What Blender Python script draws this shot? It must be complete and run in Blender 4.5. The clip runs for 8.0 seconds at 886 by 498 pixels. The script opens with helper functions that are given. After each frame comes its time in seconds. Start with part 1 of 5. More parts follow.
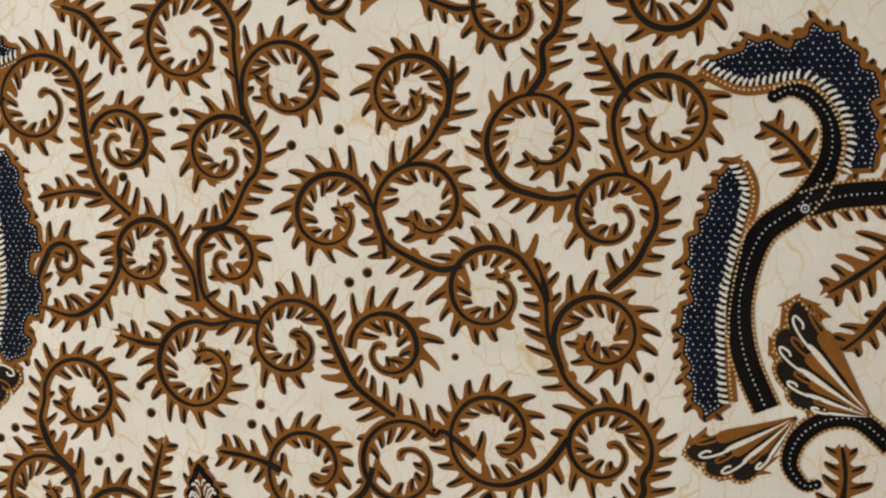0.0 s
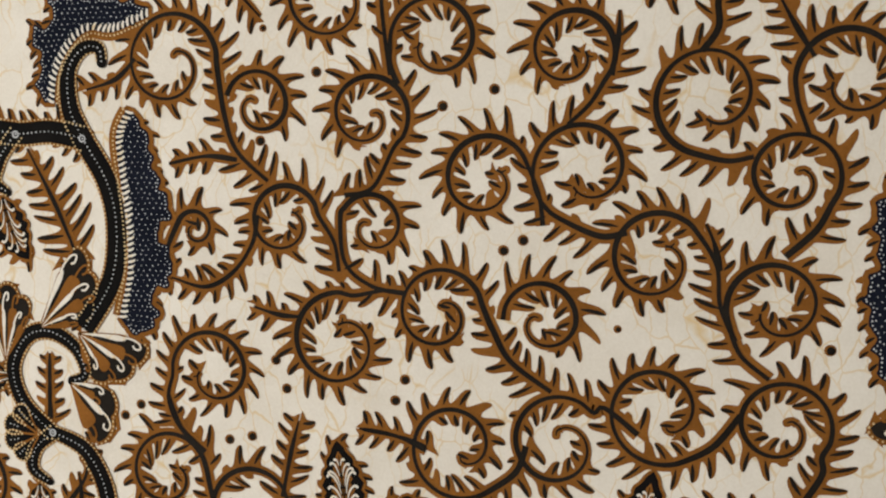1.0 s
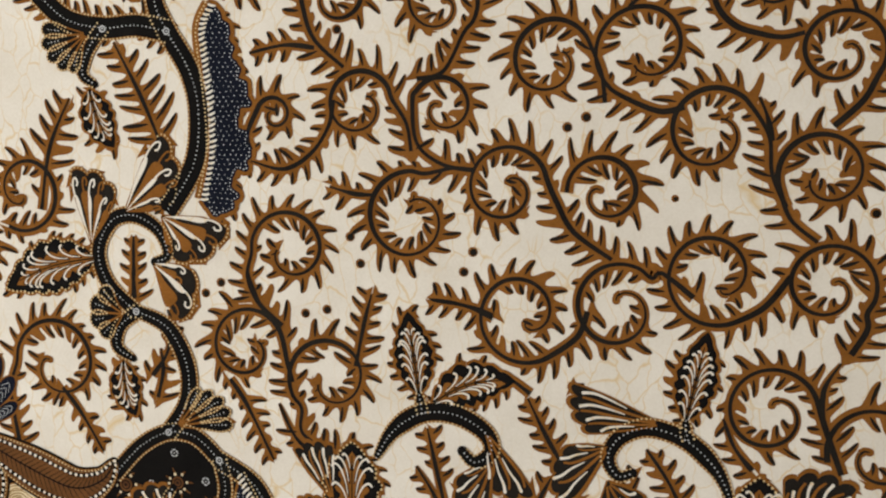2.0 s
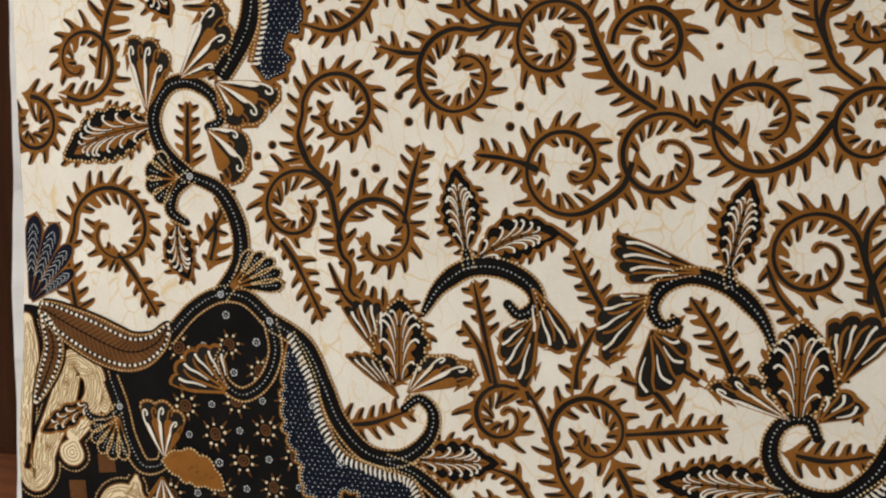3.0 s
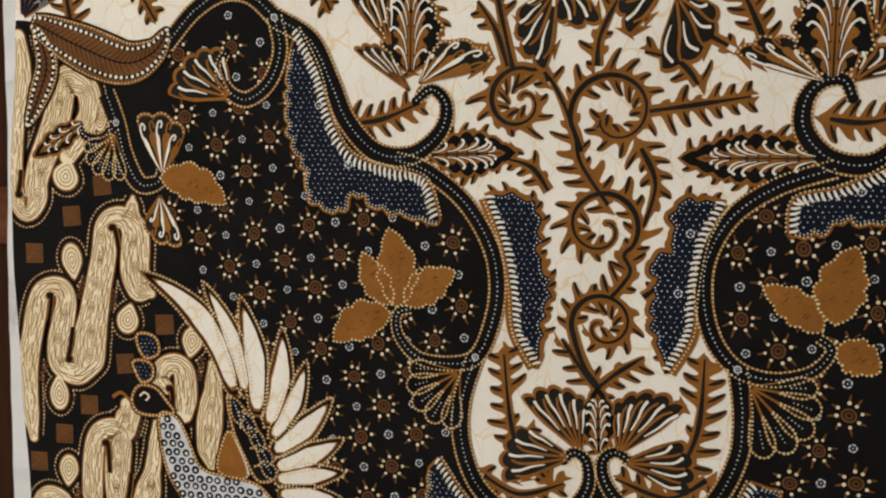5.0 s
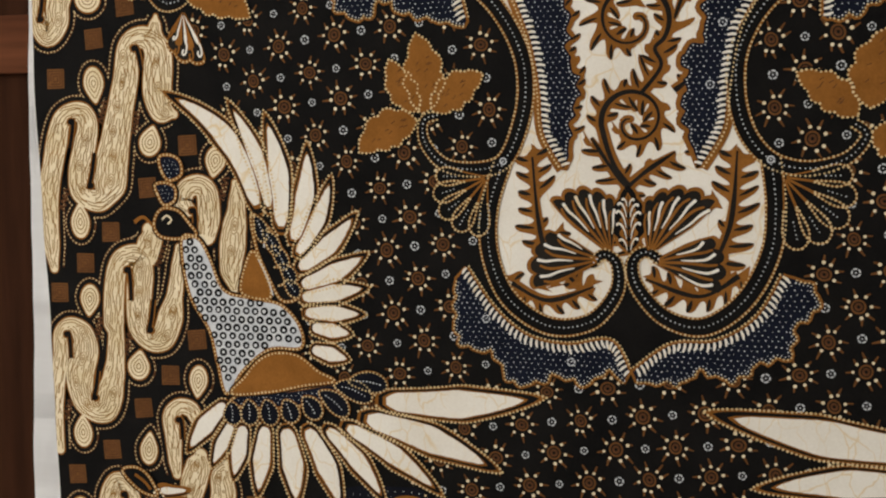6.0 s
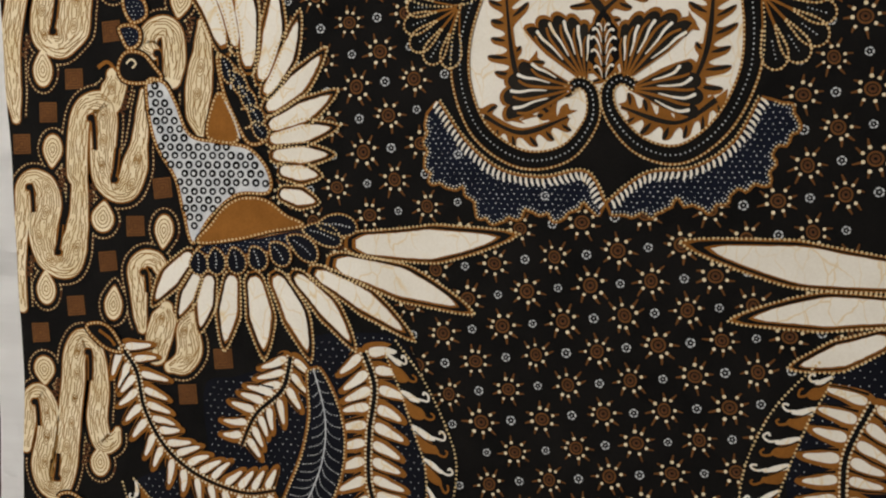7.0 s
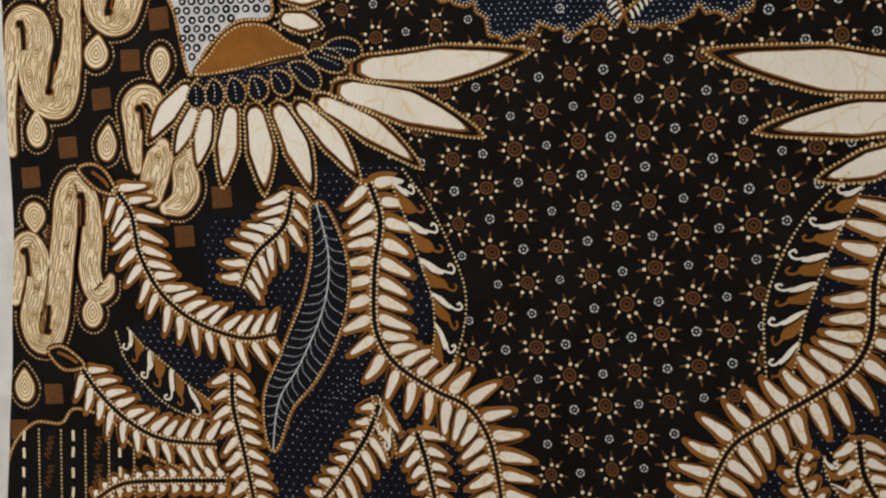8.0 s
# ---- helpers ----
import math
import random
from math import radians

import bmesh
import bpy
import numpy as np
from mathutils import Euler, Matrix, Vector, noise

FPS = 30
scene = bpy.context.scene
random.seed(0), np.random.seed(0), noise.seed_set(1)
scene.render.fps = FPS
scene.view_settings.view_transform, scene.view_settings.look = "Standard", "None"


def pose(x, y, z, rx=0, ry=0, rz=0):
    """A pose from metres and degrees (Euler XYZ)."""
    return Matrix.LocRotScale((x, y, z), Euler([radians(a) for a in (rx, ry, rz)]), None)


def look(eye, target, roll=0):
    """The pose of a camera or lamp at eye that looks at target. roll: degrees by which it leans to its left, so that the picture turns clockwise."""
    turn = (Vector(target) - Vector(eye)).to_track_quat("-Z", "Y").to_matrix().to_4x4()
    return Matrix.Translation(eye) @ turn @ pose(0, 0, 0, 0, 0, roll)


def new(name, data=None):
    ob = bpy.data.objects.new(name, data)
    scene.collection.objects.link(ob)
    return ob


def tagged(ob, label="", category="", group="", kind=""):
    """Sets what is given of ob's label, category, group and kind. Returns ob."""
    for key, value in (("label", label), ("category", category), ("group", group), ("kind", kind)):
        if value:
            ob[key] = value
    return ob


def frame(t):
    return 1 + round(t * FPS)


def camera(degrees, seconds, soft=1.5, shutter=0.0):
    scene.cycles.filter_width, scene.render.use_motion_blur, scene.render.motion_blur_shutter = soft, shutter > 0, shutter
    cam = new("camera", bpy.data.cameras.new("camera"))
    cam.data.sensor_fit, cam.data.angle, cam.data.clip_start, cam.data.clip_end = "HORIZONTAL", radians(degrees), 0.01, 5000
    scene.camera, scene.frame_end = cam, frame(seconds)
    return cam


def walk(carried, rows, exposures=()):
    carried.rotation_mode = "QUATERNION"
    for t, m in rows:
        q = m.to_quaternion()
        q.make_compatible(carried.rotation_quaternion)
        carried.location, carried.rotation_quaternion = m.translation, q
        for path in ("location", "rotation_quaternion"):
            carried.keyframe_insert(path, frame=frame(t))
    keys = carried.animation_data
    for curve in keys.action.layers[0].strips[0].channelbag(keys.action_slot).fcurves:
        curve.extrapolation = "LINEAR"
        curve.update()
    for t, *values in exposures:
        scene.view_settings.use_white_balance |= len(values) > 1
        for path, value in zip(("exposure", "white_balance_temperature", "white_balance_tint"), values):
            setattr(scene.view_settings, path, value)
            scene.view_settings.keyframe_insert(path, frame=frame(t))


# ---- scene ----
cam = camera(47.3, 8.0, soft=2.15)
PATH = [
    (0, (-0.0258, -0.7650, 1.7971), (-0.4639, 1.1780, 1.6184), -0.28),
    (0.5, (-0.0914, -0.7490, 1.7822), (-0.5467, 1.1910, 1.6110), -0.29),
    (1, (-0.1410, -0.7520, 1.7678), (-0.6072, 1.1850, 1.5913), -0.19),
    (1.5, (-0.1630, -0.7780, 1.7311), (-0.6430, 1.1550, 1.5502), -0.29),
    (1.7, (-0.1694, -0.8000, 1.7099), (-0.6383, 1.1350, 1.5263), -0.19),
    (2.8, (-0.1889, -0.8530, 1.5873), (-0.6981, 1.0700, 1.3796), 0.00),
    (3, (-0.1860, -0.8580, 1.5584), (-0.7117, 1.0620, 1.3652), -0.10),
    (3.5, (-0.1873, -0.8580, 1.4973), (-0.6997, 1.0650, 1.2965), 0.00),
    (4, (-0.1999, -0.8480, 1.4149), (-0.7103, 1.0760, 1.2141), 0.00),
    (4.2, (-0.2000, -0.8450, 1.3849), (-0.7093, 1.0780, 1.1771), 0.00),
    (5.3, (-0.2179, -0.8470, 1.2413), (-0.7327, 1.0770, 1.0514), 0.20),
    (5.5, (-0.2280, -0.8520, 1.2080), (-0.7395, 1.0720, 1.0122), 0.10),
    (6, (-0.2251, -0.8570, 1.1081), (-0.7451, 1.0660, 0.9280), 0.10),
    (6.5, (-0.2030, -0.8440, 1.0377), (-0.7143, 1.0810, 0.8649), 0.20),
    (7, (-0.2111, -0.8420, 0.9694), (-0.7128, 1.0850, 0.7789), 0.30),
    (7.5, (-0.2269, -0.8360, 0.8949), (-0.7297, 1.0910, 0.7054), 0.40),
    (8, (-0.2286, -0.8210, 0.8138), (-0.7197, 1.1100, 0.6346), 0.40),
]
walk(cam, [(t, look(eye, target, roll)) for t, eye, target, roll in PATH])

# ---- light ----
world = bpy.data.worlds.new("world")
world.use_nodes = True
world.node_tree.nodes["Background"].inputs[0].default_value = (1, 0.93, 0.84, 1)
world.node_tree.nodes["Background"].inputs[1].default_value = 0.35
scene.world = world


def added_light(x, y, z, wide, high, power, colour):
    """Added area light as daylight, in a made-up wall opening behind the viewer."""
    data = bpy.data.lights.new("added_daylight", "AREA")
    data.shape, data.size, data.size_y, data.energy, data.color = "RECTANGLE", wide, high, power, colour
    ob = new("added_daylight", data)
    ob.matrix_world = look((x, y, z), (x, y + 1, z))
    return ob


added_light(-1.95, -3.09, 1.675, 1.9, 1.75, 80, (1, 0.98, 0.94))


# ---- materials ----
def tree(name):
    m = bpy.data.materials.new(name)
    m.use_nodes = True
    nt = m.node_tree
    return m, nt, nt.nodes["Principled BSDF"]


def node(nt, kind, **sockets):
    n = nt.nodes.new(kind)
    for key, value in sockets.items():
        n.inputs[key.replace("_", " ")].default_value = value
    return n


def fabric(name, low, high, rough=0.85, patch=14.0, crackle=None):
    """Dyed cotton: uneven dye in soft patches, thread grain, and for undyed cloth fine stained wax cracks."""
    m, nt, p = tree(name)
    tc = nt.nodes.new("ShaderNodeTexCoord")
    mapped = node(nt, "ShaderNodeMapping", Scale=(1, 0, 1))
    nt.links.new(tc.outputs["Object"], mapped.inputs[0])
    spot = node(nt, "ShaderNodeTexNoise", Scale=patch, Detail=5.0, Roughness=0.62)
    fine = node(nt, "ShaderNodeTexNoise", Scale=420.0, Detail=2.0)
    nt.links.new(mapped.outputs[0], spot.inputs["Vector"])
    nt.links.new(mapped.outputs[0], fine.inputs["Vector"])
    add = nt.nodes.new("ShaderNodeMath")
    add.operation = "MULTIPLY_ADD"
    add.inputs[1].default_value = 0.45
    nt.links.new(fine.outputs[0], add.inputs[0])
    nt.links.new(spot.outputs[0], add.inputs[2])
    ramp = nt.nodes.new("ShaderNodeValToRGB")
    ramp.color_ramp.elements[0].position, ramp.color_ramp.elements[0].color = 0.50, (*low, 1)
    ramp.color_ramp.elements[1].position, ramp.color_ramp.elements[1].color = 0.92, (*high, 1)
    nt.links.new(add.outputs[0], ramp.inputs[0])
    colour = ramp.outputs[0]
    if crackle:
        warp = node(nt, "ShaderNodeTexNoise", Scale=30.0, Detail=3.0)
        nt.links.new(mapped.outputs[0], warp.inputs["Vector"])
        shift = nt.nodes.new("ShaderNodeVectorMath")
        shift.operation = "MULTIPLY_ADD"
        shift.inputs[1].default_value = (0.03, 0.0, 0.03)
        nt.links.new(warp.outputs["Color"], shift.inputs[0])
        nt.links.new(mapped.outputs[0], shift.inputs[2])
        tall = node(nt, "ShaderNodeMapping", Scale=(1, 0, 0.5))
        nt.links.new(shift.outputs[0], tall.inputs[0])
        cell = node(nt, "ShaderNodeTexVoronoi", Scale=66.0)
        cell.feature = "DISTANCE_TO_EDGE"
        nt.links.new(tall.outputs[0], cell.inputs["Vector"])
        line = nt.nodes.new("ShaderNodeMapRange")
        line.inputs["From Min"].default_value, line.inputs["From Max"].default_value = 0.0, 0.036
        line.inputs["To Min"].default_value, line.inputs["To Max"].default_value = 0.62, 0.0
        nt.links.new(cell.outputs["Distance"], line.inputs["Value"])
        where = node(nt, "ShaderNodeTexNoise", Scale=17.0, Detail=2.0)
        nt.links.new(mapped.outputs[0], where.inputs["Vector"])
        gate = nt.nodes.new("ShaderNodeMapRange")
        gate.inputs["From Min"].default_value, gate.inputs["From Max"].default_value = 0.37, 0.52
        nt.links.new(where.outputs[0], gate.inputs["Value"])
        both = nt.nodes.new("ShaderNodeMath")
        both.operation = "MULTIPLY"
        nt.links.new(line.outputs[0], both.inputs[0])
        nt.links.new(gate.outputs[0], both.inputs[1])
        mix = nt.nodes.new("ShaderNodeMix")
        mix.data_type = "RGBA"
        mix.inputs[7].default_value = (*crackle, 1)
        nt.links.new(both.outputs[0], mix.inputs[0])
        nt.links.new(colour, mix.inputs[6])
        colour = mix.outputs[2]
    nt.links.new(colour, p.inputs["Base Color"])
    p.inputs["Roughness"].default_value = rough
    p.inputs["Specular IOR Level"].default_value = 0.06
    fold = node(nt, "ShaderNodeTexNoise", Scale=7.0, Detail=2.0)
    nt.links.new(mapped.outputs[0], fold.inputs["Vector"])
    b1 = node(nt, "ShaderNodeBump", Strength=0.35, Distance=0.012)
    nt.links.new(fold.outputs[0], b1.inputs["Height"])
    b2 = node(nt, "ShaderNodeBump", Strength=0.25, Distance=0.0006)
    nt.links.new(fine.outputs[0], b2.inputs["Height"])
    nt.links.new(b1.outputs[0], b2.inputs["Normal"])
    nt.links.new(b2.outputs[0], p.inputs["Normal"])
    return m


WHITE = fabric("undyed_cotton", (0.70, 0.65, 0.56), (0.81, 0.77, 0.69), crackle=(0.66, 0.44, 0.13))
BROWN = fabric("brown_dye", (0.175, 0.068, 0.013), (0.275, 0.112, 0.023), patch=26.0)
BLACK = fabric("black_dye", (0.0040, 0.0038, 0.0037), (0.0092, 0.0083, 0.0076), patch=20.0)
NAVY = fabric("indigo_dye", (0.0052, 0.0066, 0.0125), (0.0095, 0.0115, 0.022), patch=24.0)
TAN = fabric("tan_dye", (0.52, 0.37, 0.17), (0.72, 0.55, 0.31), patch=40.0)
CREAM = fabric("cream_dye", (0.64, 0.52, 0.31), (0.82, 0.71, 0.51), patch=22.0)
PALE = fabric("pale_resist", (0.44, 0.46, 0.49), (0.66, 0.67, 0.67), patch=60.0)
RUST = fabric("dark_brown_dye", (0.06, 0.024, 0.010), (0.12, 0.05, 0.02), patch=40.0)
LINE = fabric("ochre_line_dye", (0.20, 0.105, 0.028), (0.34, 0.19, 0.06), patch=40.0)
DUSK = fabric("blue_black_dye", (0.0042, 0.0046, 0.0072), (0.0085, 0.0090, 0.0135), patch=24.0)
# brownish black, painted lighter for the glare of the white cloth round it
EBONY = fabric("brown_black_dye_with_glare", (0.0105, 0.0090, 0.0072), (0.022, 0.0185, 0.0145), patch=20.0)
UMBER = fabric("umber_dye", (0.092, 0.038, 0.0125), (0.165, 0.071, 0.023), patch=30.0)
INKS = {"W": WHITE, "B": BROWN, "K": BLACK, "N": NAVY, "T": TAN, "C": CREAM, "P": PALE, "R": RUST, "L": LINE, "D": DUSK, "M": UMBER, "E": EBONY}

# ---- drawing on the cloth: millimetres, u to the right from the cloth's middle, v up from the floor ----
MIDDLE = -0.295
EDGE = ((2400, -560), (1620, -560), (1475, -557), (1390, -563), (1250, -574), (1177, -575), (1056, -570), (935, -565), (862, -563), (737, -560), (640, -565), (529, -572), (480, -575), (200, -575))


def edge_u(v):
    """The slightly wavy side of the cloth."""
    for (v1, u1), (v0, u0) in zip(EDGE, EDGE[1:]):
        if v >= v0:
            s = min(1, max(0, (v - v0) / (v1 - v0)))
            s = s * s * (3 - 2 * s)
            return u0 + (u1 - u0) * s
    return -575


def on_cloth(u, v):
    return max(edge_u(v) + 0.6, min(569, u))


rnd = random.Random(4)
stack = [0]


class Ink:
    """Thin dyed shapes of one motif, gathered into one mesh."""

    def __init__(self):
        self.verts, self.faces, self.slots, self.inks = [], [], [], []

    def fill(self, pts, ink, layer):
        stack[0] += 1
        y = -(layer * 0.0002 + (stack[0] % 211) * 0.0000004)
        n = len(self.verts)
        area = sum(pts[i - 1][0] * pts[i][1] - pts[i][0] * pts[i - 1][1] for i in range(len(pts)))
        if area < 0:
            pts = pts[::-1]
        self.verts += [(MIDDLE + on_cloth(u, v) / 1000, y, v / 1000) for u, v in pts]
        self.faces.append(tuple(range(n, n + len(pts))))
        if ink not in self.inks:
            self.inks.append(ink)
        self.slots.append(self.inks.index(ink))

    def strip(self, left, right, ink, layer):
        stack[0] += 1
        y = -(layer * 0.0002 + (stack[0] % 211) * 0.0000004)
        n = len(self.verts)
        for a, b in zip(left, right):
            self.verts += [(MIDDLE + on_cloth(p[0], p[1]) / 1000, y, p[1] / 1000) for p in (a, b)]
        if ink not in self.inks:
            self.inks.append(ink)
        for i in range(len(left) - 1):
            self.faces.append((n + 2 * i, n + 2 * i + 1, n + 2 * i + 3, n + 2 * i + 2))
            self.slots.append(self.inks.index(ink))

    def dot(self, u, v, r, ink, layer, sides=7):
        a0 = rnd.random()
        self.fill([(u + r * math.cos(a0 + 2 * math.pi * i / sides), v + r * math.sin(a0 + 2 * math.pi * i / sides)) for i in range(sides)], ink, layer)

    def line(self, path, width, ink, layer, taper=None):
        """A stroke along a path; taper gives the width along it, from 0 to 1."""
        if len(path) < 2:
            return
        left, right = [], []
        for i, (p, t) in enumerate(zip(path, tangents(path))):
            w = width / 2 * (taper(i / (len(path) - 1)) if taper else 1)
            left.append((p[0] - t[1] * w, p[1] + t[0] * w))
            right.append((p[0] + t[1] * w, p[1] - t[0] * w))
        self.strip(left, right, ink, layer)

    def beads(self, path, gap, r, ink, layer, sides=6):
        gap, r = gap * 1.25, r * 1.16
        for p in spaced(path, gap):
            self.dot(p[0] + rnd.uniform(-0.15, 0.15), p[1] + rnd.uniform(-0.15, 0.15), r * rnd.uniform(0.8, 1.15), ink, layer, sides)

    def done(self, name, label=""):
        me = bpy.data.meshes.new(name)
        me.from_pydata(self.verts, [], self.faces)
        for ink in self.inks:
            me.materials.append(INKS[ink])
        me.polygons.foreach_set("material_index", self.slots)
        ob = new(name, me)
        ob.parent = cloth
        if label:
            tagged(ob, label)
        return ob


def inside(p, poly):
    hit = False
    for i in range(len(poly)):
        (x1, y1), (x2, y2) = poly[i - 1], poly[i]
        if (y1 > p[1]) != (y2 > p[1]) and p[0] < (x2 - x1) * (p[1] - y1) / (y2 - y1) + x1:
            hit = not hit
    return hit


def tangents(path):
    out = []
    for i in range(len(path)):
        a, b = path[max(i - 1, 0)], path[min(i + 1, len(path) - 1)]
        d = math.hypot(b[0] - a[0], b[1] - a[1]) or 1e-6
        out.append(((b[0] - a[0]) / d, (b[1] - a[1]) / d))
    return out


def smooth(pts, step=2.0, closed=False):
    """A smooth curve through a few points."""
    n = len(pts)
    out = []
    for i in range(n if closed else n - 1):
        if closed:
            p0, p1, p2, p3 = pts[i - 1], pts[i], pts[(i + 1) % n], pts[(i + 2) % n]
        else:
            p0, p1, p2, p3 = pts[max(i - 1, 0)], pts[i], pts[i + 1], pts[min(i + 2, n - 1)]
        k = max(2, int(math.hypot(p2[0] - p1[0], p2[1] - p1[1]) / step))
        for j in range(k):
            t = j / k
            out.append(tuple(0.5 * (2 * p1[c] + (p2[c] - p0[c]) * t + (2 * p0[c] - 5 * p1[c] + 4 * p2[c] - p3[c]) * t * t
                                    + (3 * p1[c] - p0[c] - 3 * p2[c] + p3[c]) * t ** 3) for c in (0, 1)))
    if not closed:
        out.append(tuple(pts[-1]))
    return out


def spaced(path, gap):
    """Points at even gaps along a path."""
    out, left = [], 0.0
    for a, b in zip(path, path[1:]):
        d = math.hypot(b[0] - a[0], b[1] - a[1])
        while left <= d and d > 0:
            out.append((a[0] + (b[0] - a[0]) * left / d, a[1] + (b[1] - a[1]) * left / d))
            left += gap
        left -= d
    return out


def beside(path, off):
    """The path moved to its left by off."""
    return [(p[0] - t[1] * off, p[1] + t[0] * off) for p, t in zip(path, tangents(path))]


# one thorn: along and outward, in shares of its pitch and height
THORN = ((-0.74, -0.30), (-0.54, -0.05), (-0.43, 0.04), (-0.35, 0.15), (-0.30, 0.32), (-0.26, 0.58), (-0.23, 0.80), (-0.14, 0.96), (0.00, 1.02), (0.14, 0.97), (0.22, 0.80), (0.25, 0.58), (0.29, 0.32), (0.36, 0.15), (0.45, 0.04), (0.56, -0.05), (0.76, -0.30))
DASH = ((0.05, 0.02), (-0.01, 0.36), (-0.02, 0.70), (0.03, 0.91), (0.10, 0.99), (0.17, 0.91), (0.22, 0.70), (0.20, 0.38), (0.12, 0.05))
stems = []
near = {}


def mark(p, owner, arc):
    near.setdefault((int(p[0] // 12), int(p[1] // 12)), []).append((p[0], p[1], owner, arc))


def is_free(p, owner, arc, reach, gap):
    """Whether nothing that has grown so far lies within gap of p, but for the stem's own stretch there."""
    cu, cv = int(p[0] // 12), int(p[1] // 12)
    for a in (cu - 1, cu, cu + 1):
        for b in (cv - 1, cv, cv + 1):
            for x, y, who, where in near.get((a, b), ()):
                if who == owner and abs(where - arc) < reach:
                    continue
                if (x - p[0]) ** 2 + (y - p[1]) ** 2 < gap * gap:
                    return False
    return True


dark_bound = []


def thorns(ink, path, off, pitch, height, lean=0.48, fade=None, owner=-1):
    """Brown thorns with a black dash each along one side of a stem (off > 0: its left); each grows until it nears another."""
    side = 1 if off > 0 else -1
    if fade and fade(0) < 0.95:
        pitch *= 1.18
    line = spaced(beside(path, off), pitch)
    if len(line) < 3:
        return
    for i, ((u, v), t) in enumerate(zip(line, tangents(line))):
        arc = i * pitch
        limit = height * rnd.uniform(0.70, 1.1) * (fade(i / (len(line) - 1)) if fade else 1)
        n = (-t[1] * side, t[0] * side)
        le = lean * rnd.uniform(0.6, 1.4)
        w = pitch * rnd.uniform(0.92, 1.22)

        def at(s, k):
            a = s * w + le * k * h * (0.7 + 0.3 * k)
            return (u + t[0] * a + n[0] * k * h, v + t[1] * a + n[1] * k * h)

        h = limit
        while h > 3.5:
            tip, mid = at(0, 1.0), at(0, 0.6)
            if is_free(tip, owner, arc, h + 18, 7.6) and is_free(mid, owner, arc, h + 16, 5.8):
                break
            h -= 1.0
        if h <= 3.5 or inside(at(0, 0.7), dark_bound):
            continue
        for k in (0.5, 0.75, 1.0):
            mark(at(0, k), owner if k < 1 else owner, arc)
        ink.fill([at(*q) for q in THORN], "B", 2)
        if h > 5 and rnd.random() < 0.95:
            ink.fill([at(s, k) for s, k in DASH], "E", 4)


def stem_plan(name, path, band=10.8, core=4.0, pitch=12.8, out=17.5, left=1.0, right=1.0, fade_left=None, fade_right=None, end=0.45, bud=0):
    stems.append((name, path, band, core, pitch, out, left, right, fade_left, fade_right, end, bud))
    arc = 0.0
    for k, (a, b) in enumerate(zip(path, path[1:])):
        mark(a, len(stems) - 1, arc)
        arc += math.hypot(b[0] - a[0], b[1] - a[1])


def grow_stems():
    """Draws all planned stems with their thorns."""
    for owner, (name, path, band, core, pitch, out, left, right, fade_left, fade_right, end, bud) in enumerate(stems):
        ink = Ink()
        if band:
            ink.line(path, band, "B", 3, lambda s: 1 - (1 - end) * s ** 2)
        if core:
            wob = rnd.uniform(0, 6)
            ink.line(path, core, "E", 5, lambda s: (1.0 + 0.22 * math.sin(9 * s + wob)) * (1 - 0.6 * s ** 3))
        if left:
            thorns(ink, path, max(band, 1) * 0.36, pitch, out * left, fade=fade_left, owner=owner)
        if right:
            thorns(ink, path, -max(band, 1) * 0.36, pitch, out * right, fade=fade_right, owner=owner)
        if bud:
            # the rolled-up end opens into a small forked bud
            (x0, y0), (tx, ty) = path[-1], tangents(path)[-1]
            a = math.atan2(ty, tx)
            b = smooth([(x0, y0), (x0 + 4 * math.cos(a + bud * 0.2), y0 + 4 * math.sin(a + bud * 0.2)), (x0 + 7 * math.cos(a + bud * 0.6), y0 + 7 * math.sin(a + bud * 0.6))], 1.5)
            ink.line(b, band * 0.62, "B", 3)
            ink.dot(*b[-1], band * 0.31, "B", 3, 12)
            ink.line(b, core * 0.55, "E", 5, lambda s: 1 - 0.6 * s)
        if ink.faces:
            ink.done(name)


def sprout(path, side, out=13.0, pitch=11.5):
    """Thorns that stand on one side of a rim, with no band of their own."""
    stem_plan("fringe", path, band=0, core=0, pitch=pitch, out=out, left=1.0 if side > 0 else 0, right=1.0 if side < 0 else 0)


def sprout_round(poly, out=10.0):
    area = sum(poly[i - 1][0] * poly[i][1] - poly[i][0] * poly[i - 1][1] for i in range(len(poly)))
    sprout(poly + poly[:1], -1 if area > 0 else 1, out)


def scroll(u, v, r, start, sweep, end=0.3, lead=()):
    """A thorny stem that runs along lead and rolls up round (u, v): radius, first angle and turn in degrees."""
    sweep += math.copysign(85, sweep)
    n = int(abs(sweep) / 7)
    coil = []
    for i in range(n + 1):
        s = i / n
        q = r * (1 - 0.20 * s - (0.80 - end) * max(0, (s - 0.50) / 0.50) ** 1.3)
        a = radians(start + sweep * s)
        coil.append((u + q * math.cos(a), v + q * math.sin(a)))
    path = smooth(list(lead) + coil[1 if lead else 0::3] + [coil[-1]], 2.0)
    inner = lambda s: 1.04 - 0.52 * s
    outer = lambda s: 1.0 - 0.45 * max(0, s - 0.4)
    if sweep > 0:
        stem_plan("scroll", path, fade_left=inner, fade_right=outer, bud=1)
    else:
        stem_plan("scroll", path, fade_left=outer, fade_right=inner, bud=-1)


def sprig(*pts, out=10.0, pitch=11.5):
    """A short straight thorny twig, from its root to its tip."""
    fade = lambda s: 1.0 - 0.45 * s
    stem_plan("sprig", smooth(pts, 2.0), band=10.0, core=3.8, pitch=pitch * 1.1, out=out * 1.9, fade_left=fade, fade_right=fade, end=0.3)


